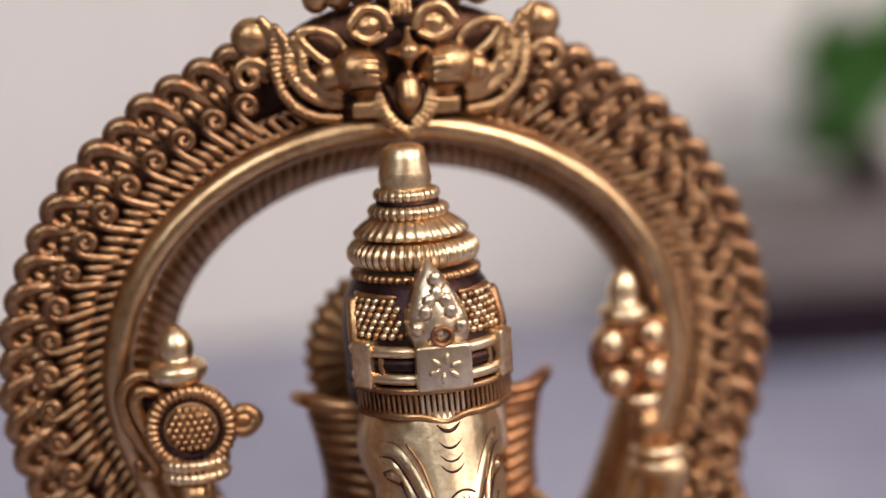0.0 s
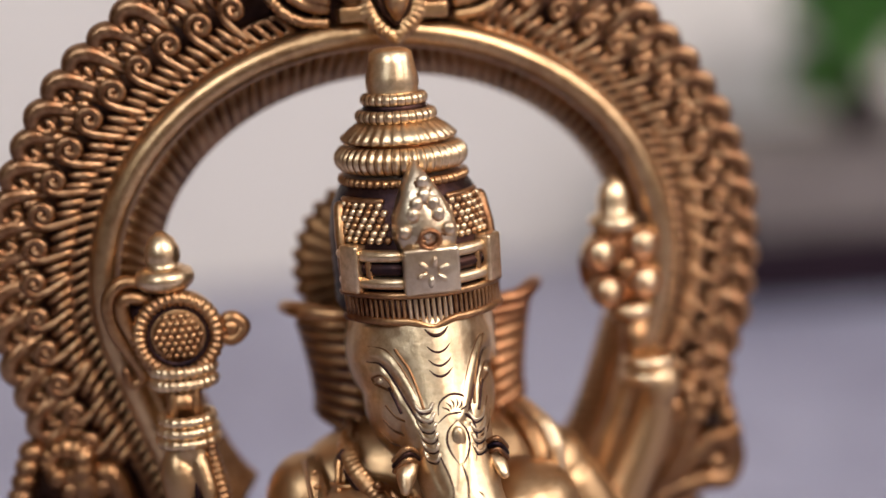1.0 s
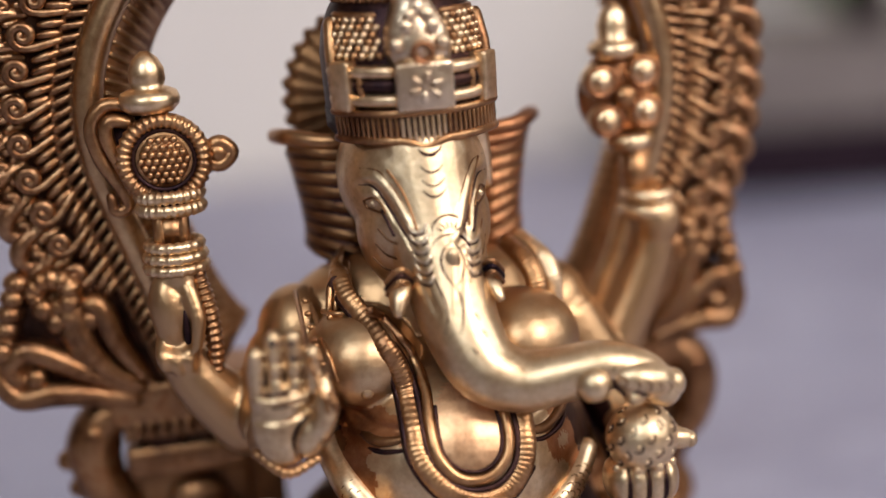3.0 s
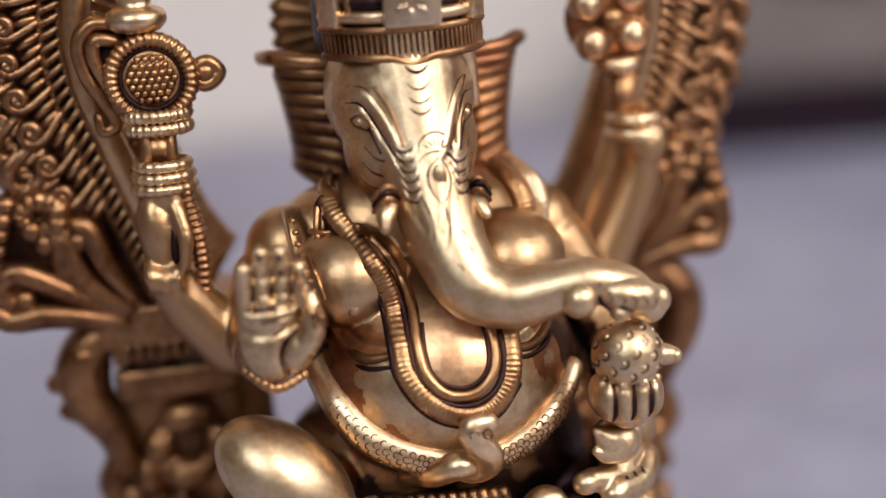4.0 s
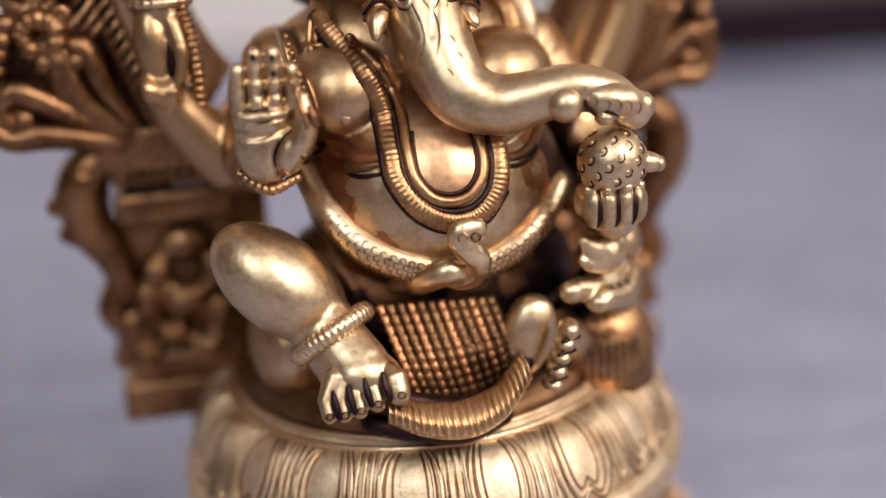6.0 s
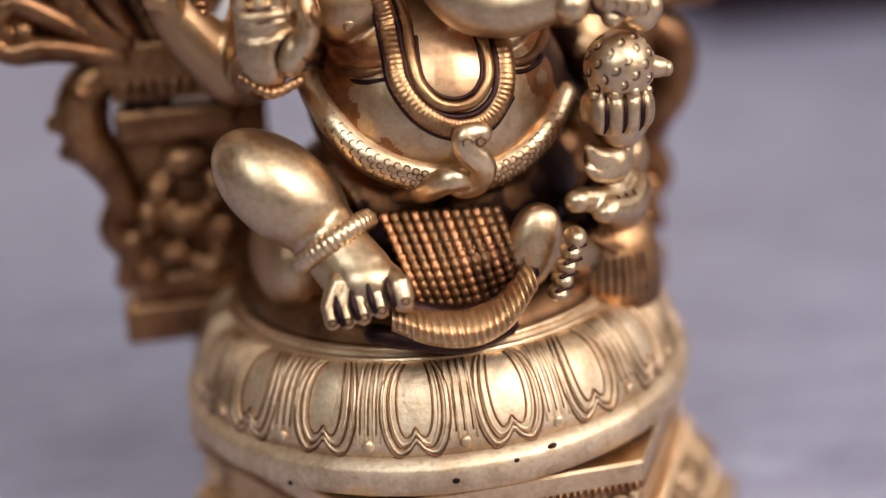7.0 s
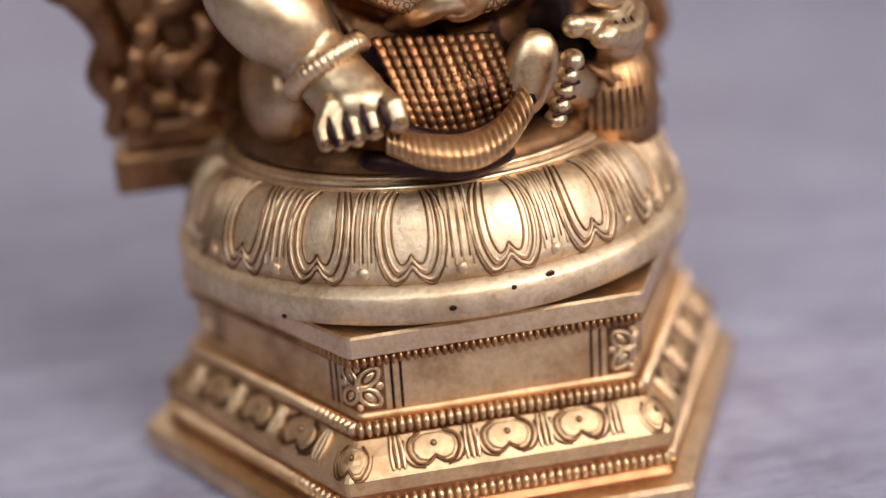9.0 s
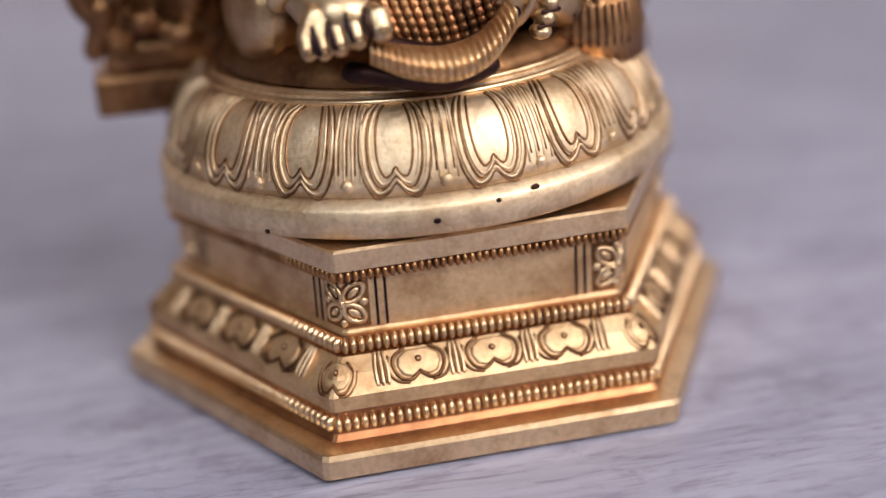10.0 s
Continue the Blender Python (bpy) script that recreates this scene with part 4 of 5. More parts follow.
    for k in range(5):
        u, r = (-22.5, -19.7, -16.6, -13.3, -9.0)[k], (1.5, 1.6, 1.65, 1.75, 2.4)[k]
        z = (80.0, 79.9, 80.4, 81.4, 82.8)[k]
        h.tube([(u * 0.7 - 4.6, 56.0, 86), (u - 0.3, 58.6, z + 2.4), (u + 0.1, 60.0, z)], [2.6, r * 1.1, r * 0.98], seg=12)
    # folded leg and its upturned sole
    b.tube(spline([(16, 20, 84), (30, 20, 82), (33, 32, 79), (24, 44, 84)], 5), lerp_list([11, 9, 7, 5.0], 16), seg=18)
    b.ellipsoid((19.0, 47.4, 86.2), (5.4, 4.2, 8.8), turn=(0, 18, 0), power=0.85)
    for k in range(5):
        h.ellipsoid((25.8 - 0.9 * k, 54.6, 89.6 - 2.75 * k), (2.2, 3.0, 1.65 if k else 2.1))
    # crouching mouse beside the foot
    b.ellipsoid((40, 33, 89), (7, 8, 7))
    b.ellipsoid((43, 31, 98), (5, 6, 6))
    h.ellipsoid((36.0, 43.0, 100.6), (5.0, 5.0, 4.4), turn=(0, 24, 0))
    h.tube(spline([(35.6, 44.5, 101.0), (32.8, 46.5, 102.6), (31.0, 47.6, 104.6)], 4), lerp_list([3.4, 2.6, 1.3], 9), seg=12)
    h.tube(spline([(35.0, 45.5, 99.4), (32.6, 47.0, 99.6), (30.6, 47.8, 100.8)], 4), lerp_list([2.6, 1.9, 1.0], 9), seg=12)
    h.ellipsoid((39.6, 43.4, 102.6), (1.6, 1.4, 2.6), turn=(0, 20, 0))
    h.tube(spline([(40, 38, 95), (35, 44, 93.0), (29.4, 47.0, 94.6)], 4), lerp_list([3.6, 3.0, 2.4], 9), seg=12)
    h.tube(spline([(43, 38, 93), (40, 43, 91.0), (34.6, 47.4, 92.0)], 4), lerp_list([3.6, 3.2, 2.6], 9), seg=12)
    h.ellipsoid((28.4, 47.6, 94.4), (2.8, 2.4, 2.4))
    h.ellipsoid((34.0, 48.0, 91.6), (2.9, 2.4, 2.2))
    verts, faces = fused(b, 0.5, 9)
    for sg in (-1, 1):
        cu = 2.4
        # brow folds, fold under the breast, wrinkles of the cheek
        press(verts, [(cu + sg * x, z) for x, z in ((12.0, 170.2), (9.6, 170.0), (7.2, 167.0), (5.0, 162.2), (3.6, 159.4))], -0.55, 0.8, 14)
        press(verts, [(cu + sg * x, z) for x, z in ((12.4, 168.4), (10.0, 168.4), (7.9, 165.4), (5.6, 160.8), (4.3, 158.2))], 0.6, 0.6, 14)
        press(verts, [(cu + sg * x, z) for x, z in ((11.6, 166.6), (9.6, 166.6), (8.2, 164.0), (7.4, 160.4))], -0.35, 0.7, 14)
        press(verts, [(4 + sg * x, z) for x, z in ((24.0, 131.6), (20.6, 126.6), (15.4, 124.0), (9.6, 123.6))], 1.3, 1.1, 18)
        press(verts, [(cu + sg * x, z) for x, z in ((3.6, 160.4), (4.0, 156.0), (3.0, 151.0), (1.6, 147.0))], 0.35, 0.6, 30)
    press(verts, [(-24, 112), (-18, 105), (-10, 99.6), (0, 97.4)], 0.8, 1.0, 30)
    hv, hf = fused(h, 0.35, 4)
    for k in range(3):
        u = (-31.2, -27.8, -24.4)[k]
        press(hv, [(u - 0.2, 136.6), (u, 140), (u + 0.2, 143.6)], 0.9, 0.5, 42)
    for z, bend in ((136.4, 0.3), (134.2, 0.5), (131.0, 1.4)):
        press(hv, [(-33.4, z + bend * 0.2), (-29.0, z + bend * 0.4), (-24.8, z + bend)], 0.6, 0.45, 42)
    press(hv, [(-26.6, 123.4), (-27.2, 127.6), (-25.6, 131.0), (-23.2, 133.0)], 0.8, 0.6, 42)
    for u in (32.9, 36.4, 39.8):
        press(hv, [(u, 108.8), (u + 0.1, 112), (u + 0.2, 116.0)], 1.2, 0.6, 50)
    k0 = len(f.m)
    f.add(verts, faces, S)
    # belly inside the garland: orange of light bounced between the brass, painted in
    for i, q in enumerate(faces):
        u, v, z = verts[q[0]]
        if v > 34 and ((u - 5.3) / 6.9) ** 2 + ((z - 123.5) / 8.4) ** 2 < 1 and skin_is_belly(u, v, z):
            f.m[k0 + i] = O
    # patina and the hollows' darkness painted in: lap, flanks, armpit, belly sides
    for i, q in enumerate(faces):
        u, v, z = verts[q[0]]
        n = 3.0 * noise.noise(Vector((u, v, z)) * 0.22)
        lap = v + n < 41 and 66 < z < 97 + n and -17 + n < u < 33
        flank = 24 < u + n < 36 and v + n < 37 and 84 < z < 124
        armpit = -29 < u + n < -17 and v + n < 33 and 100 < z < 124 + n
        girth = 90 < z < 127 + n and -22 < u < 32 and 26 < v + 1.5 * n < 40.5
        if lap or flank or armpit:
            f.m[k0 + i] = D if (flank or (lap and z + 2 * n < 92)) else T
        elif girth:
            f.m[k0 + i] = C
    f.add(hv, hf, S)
    # seat cushion under the body
    f.lathe([(40.5, 68.0), (41.5, 70.0), (40.0, 72.5), (36, 75.5), (20, 78)], (3.4, 11), T, 64)

    # crown
    ax, lean = (2.6, 14.0), (-0.055, -0.02)
    f.lathe([(14.6, 175.5), (15.8, 177), (16.2, 182), (16.0, 192), (15.0, 197), (13.2, 200.5), (11.4, 203)], ax, D, 64, lean=lean)
    f.lathe([(15.9, 177.2), (16.5, 178), (16.5, 181.6)], ax, D, 64, lean=lean)
    def ring(r, z, minor, ribs, amp, mat=B):
        prof = [(r - minor + minor * math.cos(q) * 1.0, z + minor * math.sin(q)) for q in np.linspace(-1.9, 1.9, 11)]
        k = z - 175.5
        first, seg = len(f.m), ribs * 6
        f.lathe(prof, (ax[0] + lean[0] * k, ax[1] + lean[1] * k), mat, seg, ribs, amp)
        # valleys between the ribs take a darker metal
        for i in range(first, len(f.m) - 2):
            if (i - first) % seg % 6 == 3:
                f.m[i] = T
    ring(12.2, 200.2, 1.0, 50, 0.02, A)
    ring(12.8, 202.4, 0.9, 50, 0.02, A)
    ring(12.9, 206.4, 2.6, 46, 0.03)
    f.lathe([(9.6, 208.5), (8.8, 209.6), (9.0, 210)], (ax[0] - 1.8, ax[1] - 1.0), C, 48)
    f.lathe([(10.9, 209.6), (11.2, 210.4), (9.4, 212.0), (7.4, 213.4)], (ax[0] - 1.9, ax[1] - 1.0), B, 128, 32, 0.035)
    ring(8.0, 214.4, 1.3, 30, 0.02)
    f.lathe([(6.6, 215), (6.0, 217)], (ax[0] - 2.2, ax[1] - 1.2), D, 48)
    ring(6.6, 217.6, 1.2, 26, 0.02)
    f.lathe([(5.4, 218), (5.0, 219.0), (5.3, 220.4), (5.1, 222.0), (4.5, 224.6), (4.2, 226.4), (3.0, 227.2), (1.0, 227.4)], (ax[0] - 2.4, ax[1] - 1.3), B, 32)
    # crown: net pattern at both sides, plaque, belt, fringe
    def crown_at(x, z, lift):
        r = float(np.interp(z, [177, 182, 192, 197, 200.5], [15.8, 16.2, 16.0, 15.0, 13.2])) + lift
        q = x / r
        k = z - 175.5
        return (ax[0] + lean[0] * k + r * math.sin(q), ax[1] + lean[1] * k + r * math.cos(q), z)
    for sg in (-1, 1):
        for i in range(6):
            for j in range(6):
                f.ellipsoid(crown_at(sg * (6.4 + 1.75 * i + 0.87 * (j % 2)), 192.4 + 1.25 * j, 0.1), (0.80, 0.7, 0.83), B if (i + j) % 3 else A, (0, 45, 0), 6, 5)
        f.tube([crown_at(sg * (6.6 + 1.2 * k), 199.6, 0.3) for k in range(9)], 0.6, A, 6)
        f.tube([crown_at(sg * 17.6, z, 0.4) for z in (183, 188, 193, 198)], 1.3, A, 8)
        for z in (184.4, 189.6):
            f.tube([crown_at(sg * (5 + 1.6 * k), z, 0.9) for k in range(9)], 1.25, B, 8)
        f.tube([crown_at(sg * (5 + 1.6 * k), 187.0, 0.1) for k in range(9)], 1.5, D, 8)
        f.tube([crown_at(sg * (5 + 1.6 * k), 187.0, 0.9) for k in range(9)], 0.55, A, 8)
        f.box(crown_at(sg * 14.6, 187.0, 0.8), (2.2, 2.0, 4.6), B, (0, 0, -sg * 48), 0.3)
        f.tube([crown_at(sg * 11.2, z, 1.1) for z in (184, 187, 190)], 0.7, A, 6)
    # plaque
    rows = []
    for z, wd, v in ((190.4, 5.4, 32.8), (193, 6.3, 33.0), (197, 5.9, 32.6), (201, 4.1, 31.2), (204.5, 2.0, 29.4), (206.8, 0.4, 28.0)):
        u0 = 2.6 + (z - 190) * -0.07
        rows.append([(u0 - wd, v - 3.6, z), (u0 - wd * 0.8, v - 0.6, z), (u0, v, z), (u0 + wd * 0.8, v - 0.6, z), (u0 + wd, v - 3.6, z), (u0, v - 6, z)])
    f.grid(rows, P)
    rnd = random.Random(3)
    for z, x in ((194, 0), (197.6, -2.4), (197.6, 2.4), (201, 0), (203.6, 0), (194.6, -4.2), (194.6, 4.2), (199.6, -1.6), (199.6, 1.7)):
        f.ellipsoid((2.2 + x, 32.5 - 0.28 * max(0, z - 198), z), (1.3, 0.9, 1.5), P, (0, rnd.uniform(-30, 30), 0), 10, 6)
    f.tube([(2.6 + 1.9 * math.cos(q), 33.4, 193.0 + 1.7 * math.sin(q)) for q in np.linspace(0, 6.28, 18, endpoint=False)], 0.5, C, 6, closed=True)
    for k in range(10):
        x, z = rnd.uniform(-3.6, 3.6), rnd.uniform(191.6, 203.5)
        x *= 1 - max(0.0, z - 197) / 9
        v = 33.0 - 0.32 * max(0.0, z - 196) - 0.05 * x * x
        q = rnd.uniform(0, 6.28)
        f.tube([(2.3 + x + 1.0 * math.cos(q + a), v, z + 1.0 * math.sin(q + a)) for a in np.linspace(0, 3.6, 8)], 0.24, A if k % 3 else T, 5)
    f.box((2.7, 32.0, 187.0), (5.3, 1.8, 4.4), P, (0, 0, 0), 0.35)
    for k in range(6):
        q = radians(60 * k + 20)
        f.ellipsoid((2.7 + 2.2 * math.cos(q), 34.2, 187 + 1.9 * math.sin(q)), (1.2, 0.28, 0.55), P, (0, -math.degrees(q), 0), 8, 5)
    # fringe below the belt
    f.tube([crown_at(x, 182.0, 0.9) for x in np.linspace(-19, 19, 24)], 0.8, A, 8)
    f.tube([crown_at(x, 176.8 - 1.6 * max(0, 1 - abs(x) / 4), 0.7) for x in np.linspace(-19, 19, 30)], 0.9, A, 8)
    for x in np.linspace(-18.5, 18.5, 34):
        dz = 1.6 * max(0, 1 - abs(x) / 4)
        f.tube([crown_at(x, 181.4, 0.6), crown_at(x, 177.2 - dz, 0.8)], 0.42, B if abs(x) < 4 else A, 6)
    # brow lines, forehead marks, eyes, trunk ornament
    skin = BVHTree.FromPolygons(list(verts) + list(hv), list(faces) + [tuple(i + len(verts) for i in q) for q in hf])

    def face_at(u, z, lift=0.15):
        """A point on the front of the cast body, straight behind (u, z)."""
        hit = skin.ray_cast(Vector((u, 90.0, z)), Vector((0, -1, 0)))[0]
        return (u, (hit.y if hit else 20.0) + lift, z)

    def mark(line, r, mat=D, lift=-0.05, n=5):
        """A thin filled engraving that tapers at both ends."""
        q = spline([face_at(x, z, lift) for x, z in line], n)
        f.tube(q, [r * (0.35 + 0.65 * math.sin(math.pi * (i + 0.5) / len(q))) for i in range(len(q))], mat, 6)

    for z, r in ((174.6, 0.42), (171.6, 0.26), (169.2, 0.25), (167.3, 0.28)):
        mark([(0.9, z + 0.6), (1.9, z - 0.3), (3.1, z - 0.6), (4.3, z - 0.2), (5.3, z + 0.7)], r)
    for sg in (-1, 1):
        cu = 2.4
        mark([(cu + sg * x, z) for x, z in ((12.4, 168.4), (10.0, 168.4), (7.9, 165.4), (5.6, 160.8), (4.3, 158.2))], 0.34)
        mark([(cu + sg * x, z) for x, z in ((12.0, 171.6), (9.0, 171.4), (6.4, 168.0), (4.4, 163.4))], 0.22, T)
        f.tube(spline([face_at(cu + sg * x, z, 0.15) for x, z in ((11.8, 165.4), (10.4, 166.4), (9.0, 165.4), (8.4, 163.6), (9.8, 163.8), (11.2, 164.2), (11.8, 165.4))], 5), 0.26, T, 6)
        f.ellipsoid(face_at(cu + sg * 10.1, 165.0, -0.3), (0.9, 0.5, 0.8), S, seg=10, rings=6)
        f.tube(spline([face_at(cu + sg * x, z, 0.1) for x, z in ((8.9, 164.0), (8.0, 161.8), (7.3, 159.8))], 4), 0.34, D, 6)
        # tusk in its ringed socket
        tu = -5.4 if sg < 0 else 12.4
        f.tube(spline([(tu - sg * 1.5, 35.0, 151.6), (tu, 38.2, 149.4), (tu + sg * 0.6, 40.0, 147.2 if sg < 0 else 148.0)], 4), lerp_list([1.9, 2.0, 1.1] if sg < 0 else [1.7, 1.6, 1.0], 9), B, 12)
        for k in range(3):
            f.tube(spline([(tu - sg * (2.6 - 4.6 * q), 36.6 + 2.0 * math.sin(q * 3.1), 150.6 + 2.4 * math.sin(q * 3.14) + 1.1 * k - 0.8 * q) for q in (0, 0.3, 0.6, 1.0)], 4), 0.55, A if k != 1 else D, 6)
    for sg in (-1, 1):
        f.tube(spline([face_at(4.0 + sg * x, z, 0.05) for x, z in ((9.0, 171.6), (6.8, 168.0), (5.6, 164.0), (5.0, 161.0))], 5), 0.3, T, 6)
        for k in range(3):
            f.tube(spline([face_at(2.4 + sg * (9.8 + 0.5 * k), 160.5 - 3.0 * k, 0.0), face_at(2.4 + sg * (8.2 + 0.4 * k), 158.6 - 3.0 * k, 0.05), face_at(2.4 + sg * (6.8 + 0.3 * k), 158.2 - 3.0 * k, 0.0)], 4), 0.24, T, 5)
    # carved leaf on the trunk, with a strip of scales at both sides
    mark([(1.6, 160.0), (1.9, 161.8), (3.2, 163.0), (4.8, 163.4), (6.6, 162.8), (7.8, 161.2), (8.2, 159.2)], 0.26)
    for k in range(6):
        q = radians(150 - 24 * k)
        mark([(4.8 + 1.2 * math.cos(q), 160.0 + 0.9 * math.sin(q)), (4.8 + 1.9 * math.cos(q) + 0.3, 160.0 + 1.7 * math.sin(q)), (4.8 + 2.7 * math.cos(q), 160.0 + 2.5 * math.sin(q))], 0.2)
    mark([(1.4, 158.6), (3.0, 159.8), (4.9, 160.1), (6.8, 159.5), (8.2, 157.8), (8.4, 154.8), (7.6, 151.6)], 0.28)
    mark([(4.9, 158.8), (3.2, 157.4), (2.6, 155.4), (3.2, 153.2), (4.4, 151.4)], 0.26)
    mark([(4.9, 158.8), (6.4, 157.2), (6.9, 155.0), (6.2, 152.8), (5.0, 151.4)], 0.26)
    mark([(4.7, 151.6), (5.4, 149.0), (5.2, 146.2), (4.4, 143.6)], 0.26)
    mark([(1.0, 157.0), (0.9, 153.4), (2.2, 149.6), (2.6, 146.6), (1.8, 143.4)], 0.22)
    f.ellipsoid(face_at(4.8, 155.2, -0.75), (1.5, 1.0, 2.9), S)
    for cu, n, z0 in ((-0.9, 6, 161.2), (9.3, 4, 158.6)):
        for k in range(n):
            z = z0 - 1.75 * k
            q = 1.7 - 0.08 * k
            x = cu + 0.12 * k * (1 if cu < 4 else -1)
            f.tube(spline([face_at(x - q, z + 0.9, -0.1), face_at(x - q * 0.5, z - 0.3, 0.1), face_at(x + q * 0.5, z - 0.3, 0.1), face_at(x + q, z + 0.8, -0.1)], 3), 0.4, P, 6)
            mark([(x - q, z + 0.3), (x - q * 0.5, z - 0.9), (x + q * 0.5, z - 0.9), (x + q, z + 0.2)], 0.22)
    for x, z in ((7.6, 146.2), (8.6, 143.4), (6.4, 140.6)):
        mark([(x - 0.5, z + 0.6), (x + 0.2, z), (x + 0.5, z - 0.7)], 0.2)
    for k in range(5):
        mark([(31.6 + 2.1 * k, 135.6 - 0.5 * k), (32.5 + 2.1 * k, 134.2 - 0.5 * k), (32.0 + 2.1 * k, 132.8 - 0.5 * k)], 0.22, T)
    mark([(30.6, 136.6), (30.6, 133.4), (32.4, 131.0)], 0.42)
    mark([(32.2, 131.4), (34.4, 132.0), (36.6, 130.8)], 0.4)
    # ears: stacked folds with a flaring top
    for sg in (-1, 1):
        u_in = -8.0 if sg < 0 else 17.0
        rows, lines = [], []
        for k in range(67):
            z = 147.2 + 0.36 * k
            t = k / 66
            reach = float(np.interp(t, [0, 0.08, 0.25, 0.5, 0.8, 1.0], [10.2, 11.6, 11.2, 11.8, 13.0, 14.0])) * (1.0 if sg < 0 else 0.86)
            step = math.sin(math.pi * (k % 8) / 8)
            fold = (0.95 if t > 0.2 else 1.4) * step ** 0.6
            drop = 1.6 * (1 - t)
            row = [(u_in + sg * reach * x, y + fold * g, z - drop + drop * 2.2 * x) for x, y, g in ((-0.05, 8.0, 1), (0.25, 7.8, 1), (0.5, 6.6, 1), (0.75, 4.6, 1), (0.93, 1.8, 0.8), (1.0, -1.0, 0.5), (0.9, -4, 0), (0.4, -5, 0), (0, -5, 0))]
            rows.append(row)
            lines.append(step)
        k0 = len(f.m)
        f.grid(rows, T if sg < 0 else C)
        # valleys of the ear folds are coloured darker than their ridges
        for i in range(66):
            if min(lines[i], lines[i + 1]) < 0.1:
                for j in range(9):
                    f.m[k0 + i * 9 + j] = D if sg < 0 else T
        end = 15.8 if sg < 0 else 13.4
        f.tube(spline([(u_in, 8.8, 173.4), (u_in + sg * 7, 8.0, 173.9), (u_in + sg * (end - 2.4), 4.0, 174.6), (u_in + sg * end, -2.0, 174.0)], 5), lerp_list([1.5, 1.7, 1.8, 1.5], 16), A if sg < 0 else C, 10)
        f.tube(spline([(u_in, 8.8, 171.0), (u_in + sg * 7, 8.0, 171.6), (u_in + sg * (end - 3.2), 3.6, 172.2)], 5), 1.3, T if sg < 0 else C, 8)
        # dark lump behind the ear folds
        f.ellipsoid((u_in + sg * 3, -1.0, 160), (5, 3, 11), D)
        f.tube(spline([(u_in - sg * 4.0, 20, 182), (u_in - sg * 2.2, 17.5, 172), (u_in - sg * 1.0, 16.5, 165)], 5), lerp_list([2.2, 2.4, 1.6], 11), B, 10, flat=1.4)
    # disc behind the head with a notched edge
    f.lathe([(3, -3.5), (17.8, -3.5), (19.8, -2), (19.8, 2), (17.8, 3.5), (3, 3.5)], (0, 0), T, 160, 32, 0.035)
    k = 6 * 160
    for i in range(len(f.v) - k, len(f.v)):
        x, y, z = f.v[i]
        f.v[i] = (-0.8 + x, -9.0 + z, 179.6 + y)
    # necklace, straps, garland, sash
    def lie(u, z, lift):
        """On the chest beside the trunk, else on the belly."""
        p = on_belly(u, z, lift)
        return (u, max(p[1], face_at(u, z, lift)[1]) if u < -2.6 else p[1], z)

    outer = [(-13.0, 8, 150.5), (-14.6, 20.0, 151.0)] + [lie(u, z, 0.4) for u, z in ((-14.2, 147.8), (-11.4, 143.6), (-8.4, 139.2), (-6.2, 134.8), (-5.0, 129.8), (-4.9, 124.6), (-4.4, 119.8), (-1.4, 115.0), (2.8, 112.0), (7.4, 111.2), (11.6, 112.6), (14.8, 116.6), (15.8, 122.0), (15.4, 128), (13, 134))]
    snake(f, outer, [1.7, 1.9, 2.0, 2.0, 2.0, 1.9], A, 10, 12, ribs=92, amp=0.03, flat=0.5)
    # dark trim along the garland for the crease beside it
    snake(f, [(u - 1.9 * math.cos(q), v - 0.5, z - 1.9 * math.sin(q)) for (u, v, z), q in zip(outer[2:14], (0.7, 0.6, 0.6, 0.4, 0.1, 0.0, 0.2, 0.7, 1.1, 1.5, 2.0, 2.6))], 0.75, D, 10, 8)
    inner = [(-10.4, 33.0, 146.0)] + [lie(u, z, 0.3) for u, z in ((-8.0, 143.0), (-5.0, 139.4), (-2.8, 135.0), (-1.6, 130.5), (-1.9, 125.0), (-1.2, 120.2), (1.6, 116.6), (5.4, 115.4), (9.2, 116.4), (11.9, 119.6), (12.4, 124.0), (11.4, 129), (9, 134))]
    snake(f, inner, [1.05, 1.15, 1.2, 1.15, 1.1], A, 10, 10, flat=0.8)
    snake(f, [lie(u, z, 0.05) for u, z in ((-6.6, 138.8), (-4.4, 134.6), (-3.3, 130.0), (-3.3, 124.6), (-2.6, 119.8), (0.2, 115.6), (4.6, 113.5), (9.6, 114.0), (13.2, 117.4), (14.2, 123.0), (13.4, 129))], 0.75, D, 8, 8)
    snake(f, [on_belly(u, z, 0.05) for u, z in ((-0.4, 128.0), (-0.6, 123.6), (0.0, 120.4), (2.2, 117.9), (5.4, 116.9), (8.6, 117.7), (10.8, 120.4), (11.2, 124.4), (10.6, 128))], 0.42, D, 8, 8)
    f.ellipsoid(face_at(-12.4, 130.6, -0.5), (1.4, 0.9, 1.4), S, seg=12, rings=8)
    strip = [(-21.6, 145.4), (-21.6, 142.6), (-20.9, 139.6), (-20.1, 136.6), (-19.4, 133.5)]
    for d in (-1.5, 1.5):
        snake(f, [face_at(u + d, z, 0.2) for u, z in strip], 0.5, A, 6, 8)
    for p in spline([face_at(u, z, 0.1) for u, z in strip], 6)[1:]:
        f.ellipsoid(p, (0.75, 0.7, 0.6), A, seg=8, rings=6)
    for k in range(4):
        d = 1.15 * (k - 1.5)
        snake(f, [(-13.8 + 0.7 * d, 16.5, 151.0), (-14.8 + d, 22.6, 149.4), (-15.6 + 1.15 * d, 25.4, 144.6)], 0.62, A, 5, 8)
        f.tube([(-15.6 + 1.1 * d, 26.0, 143.2), (-15.6 + 1.2 * d, 25.8, 140.9)], 0.7, A, 8)
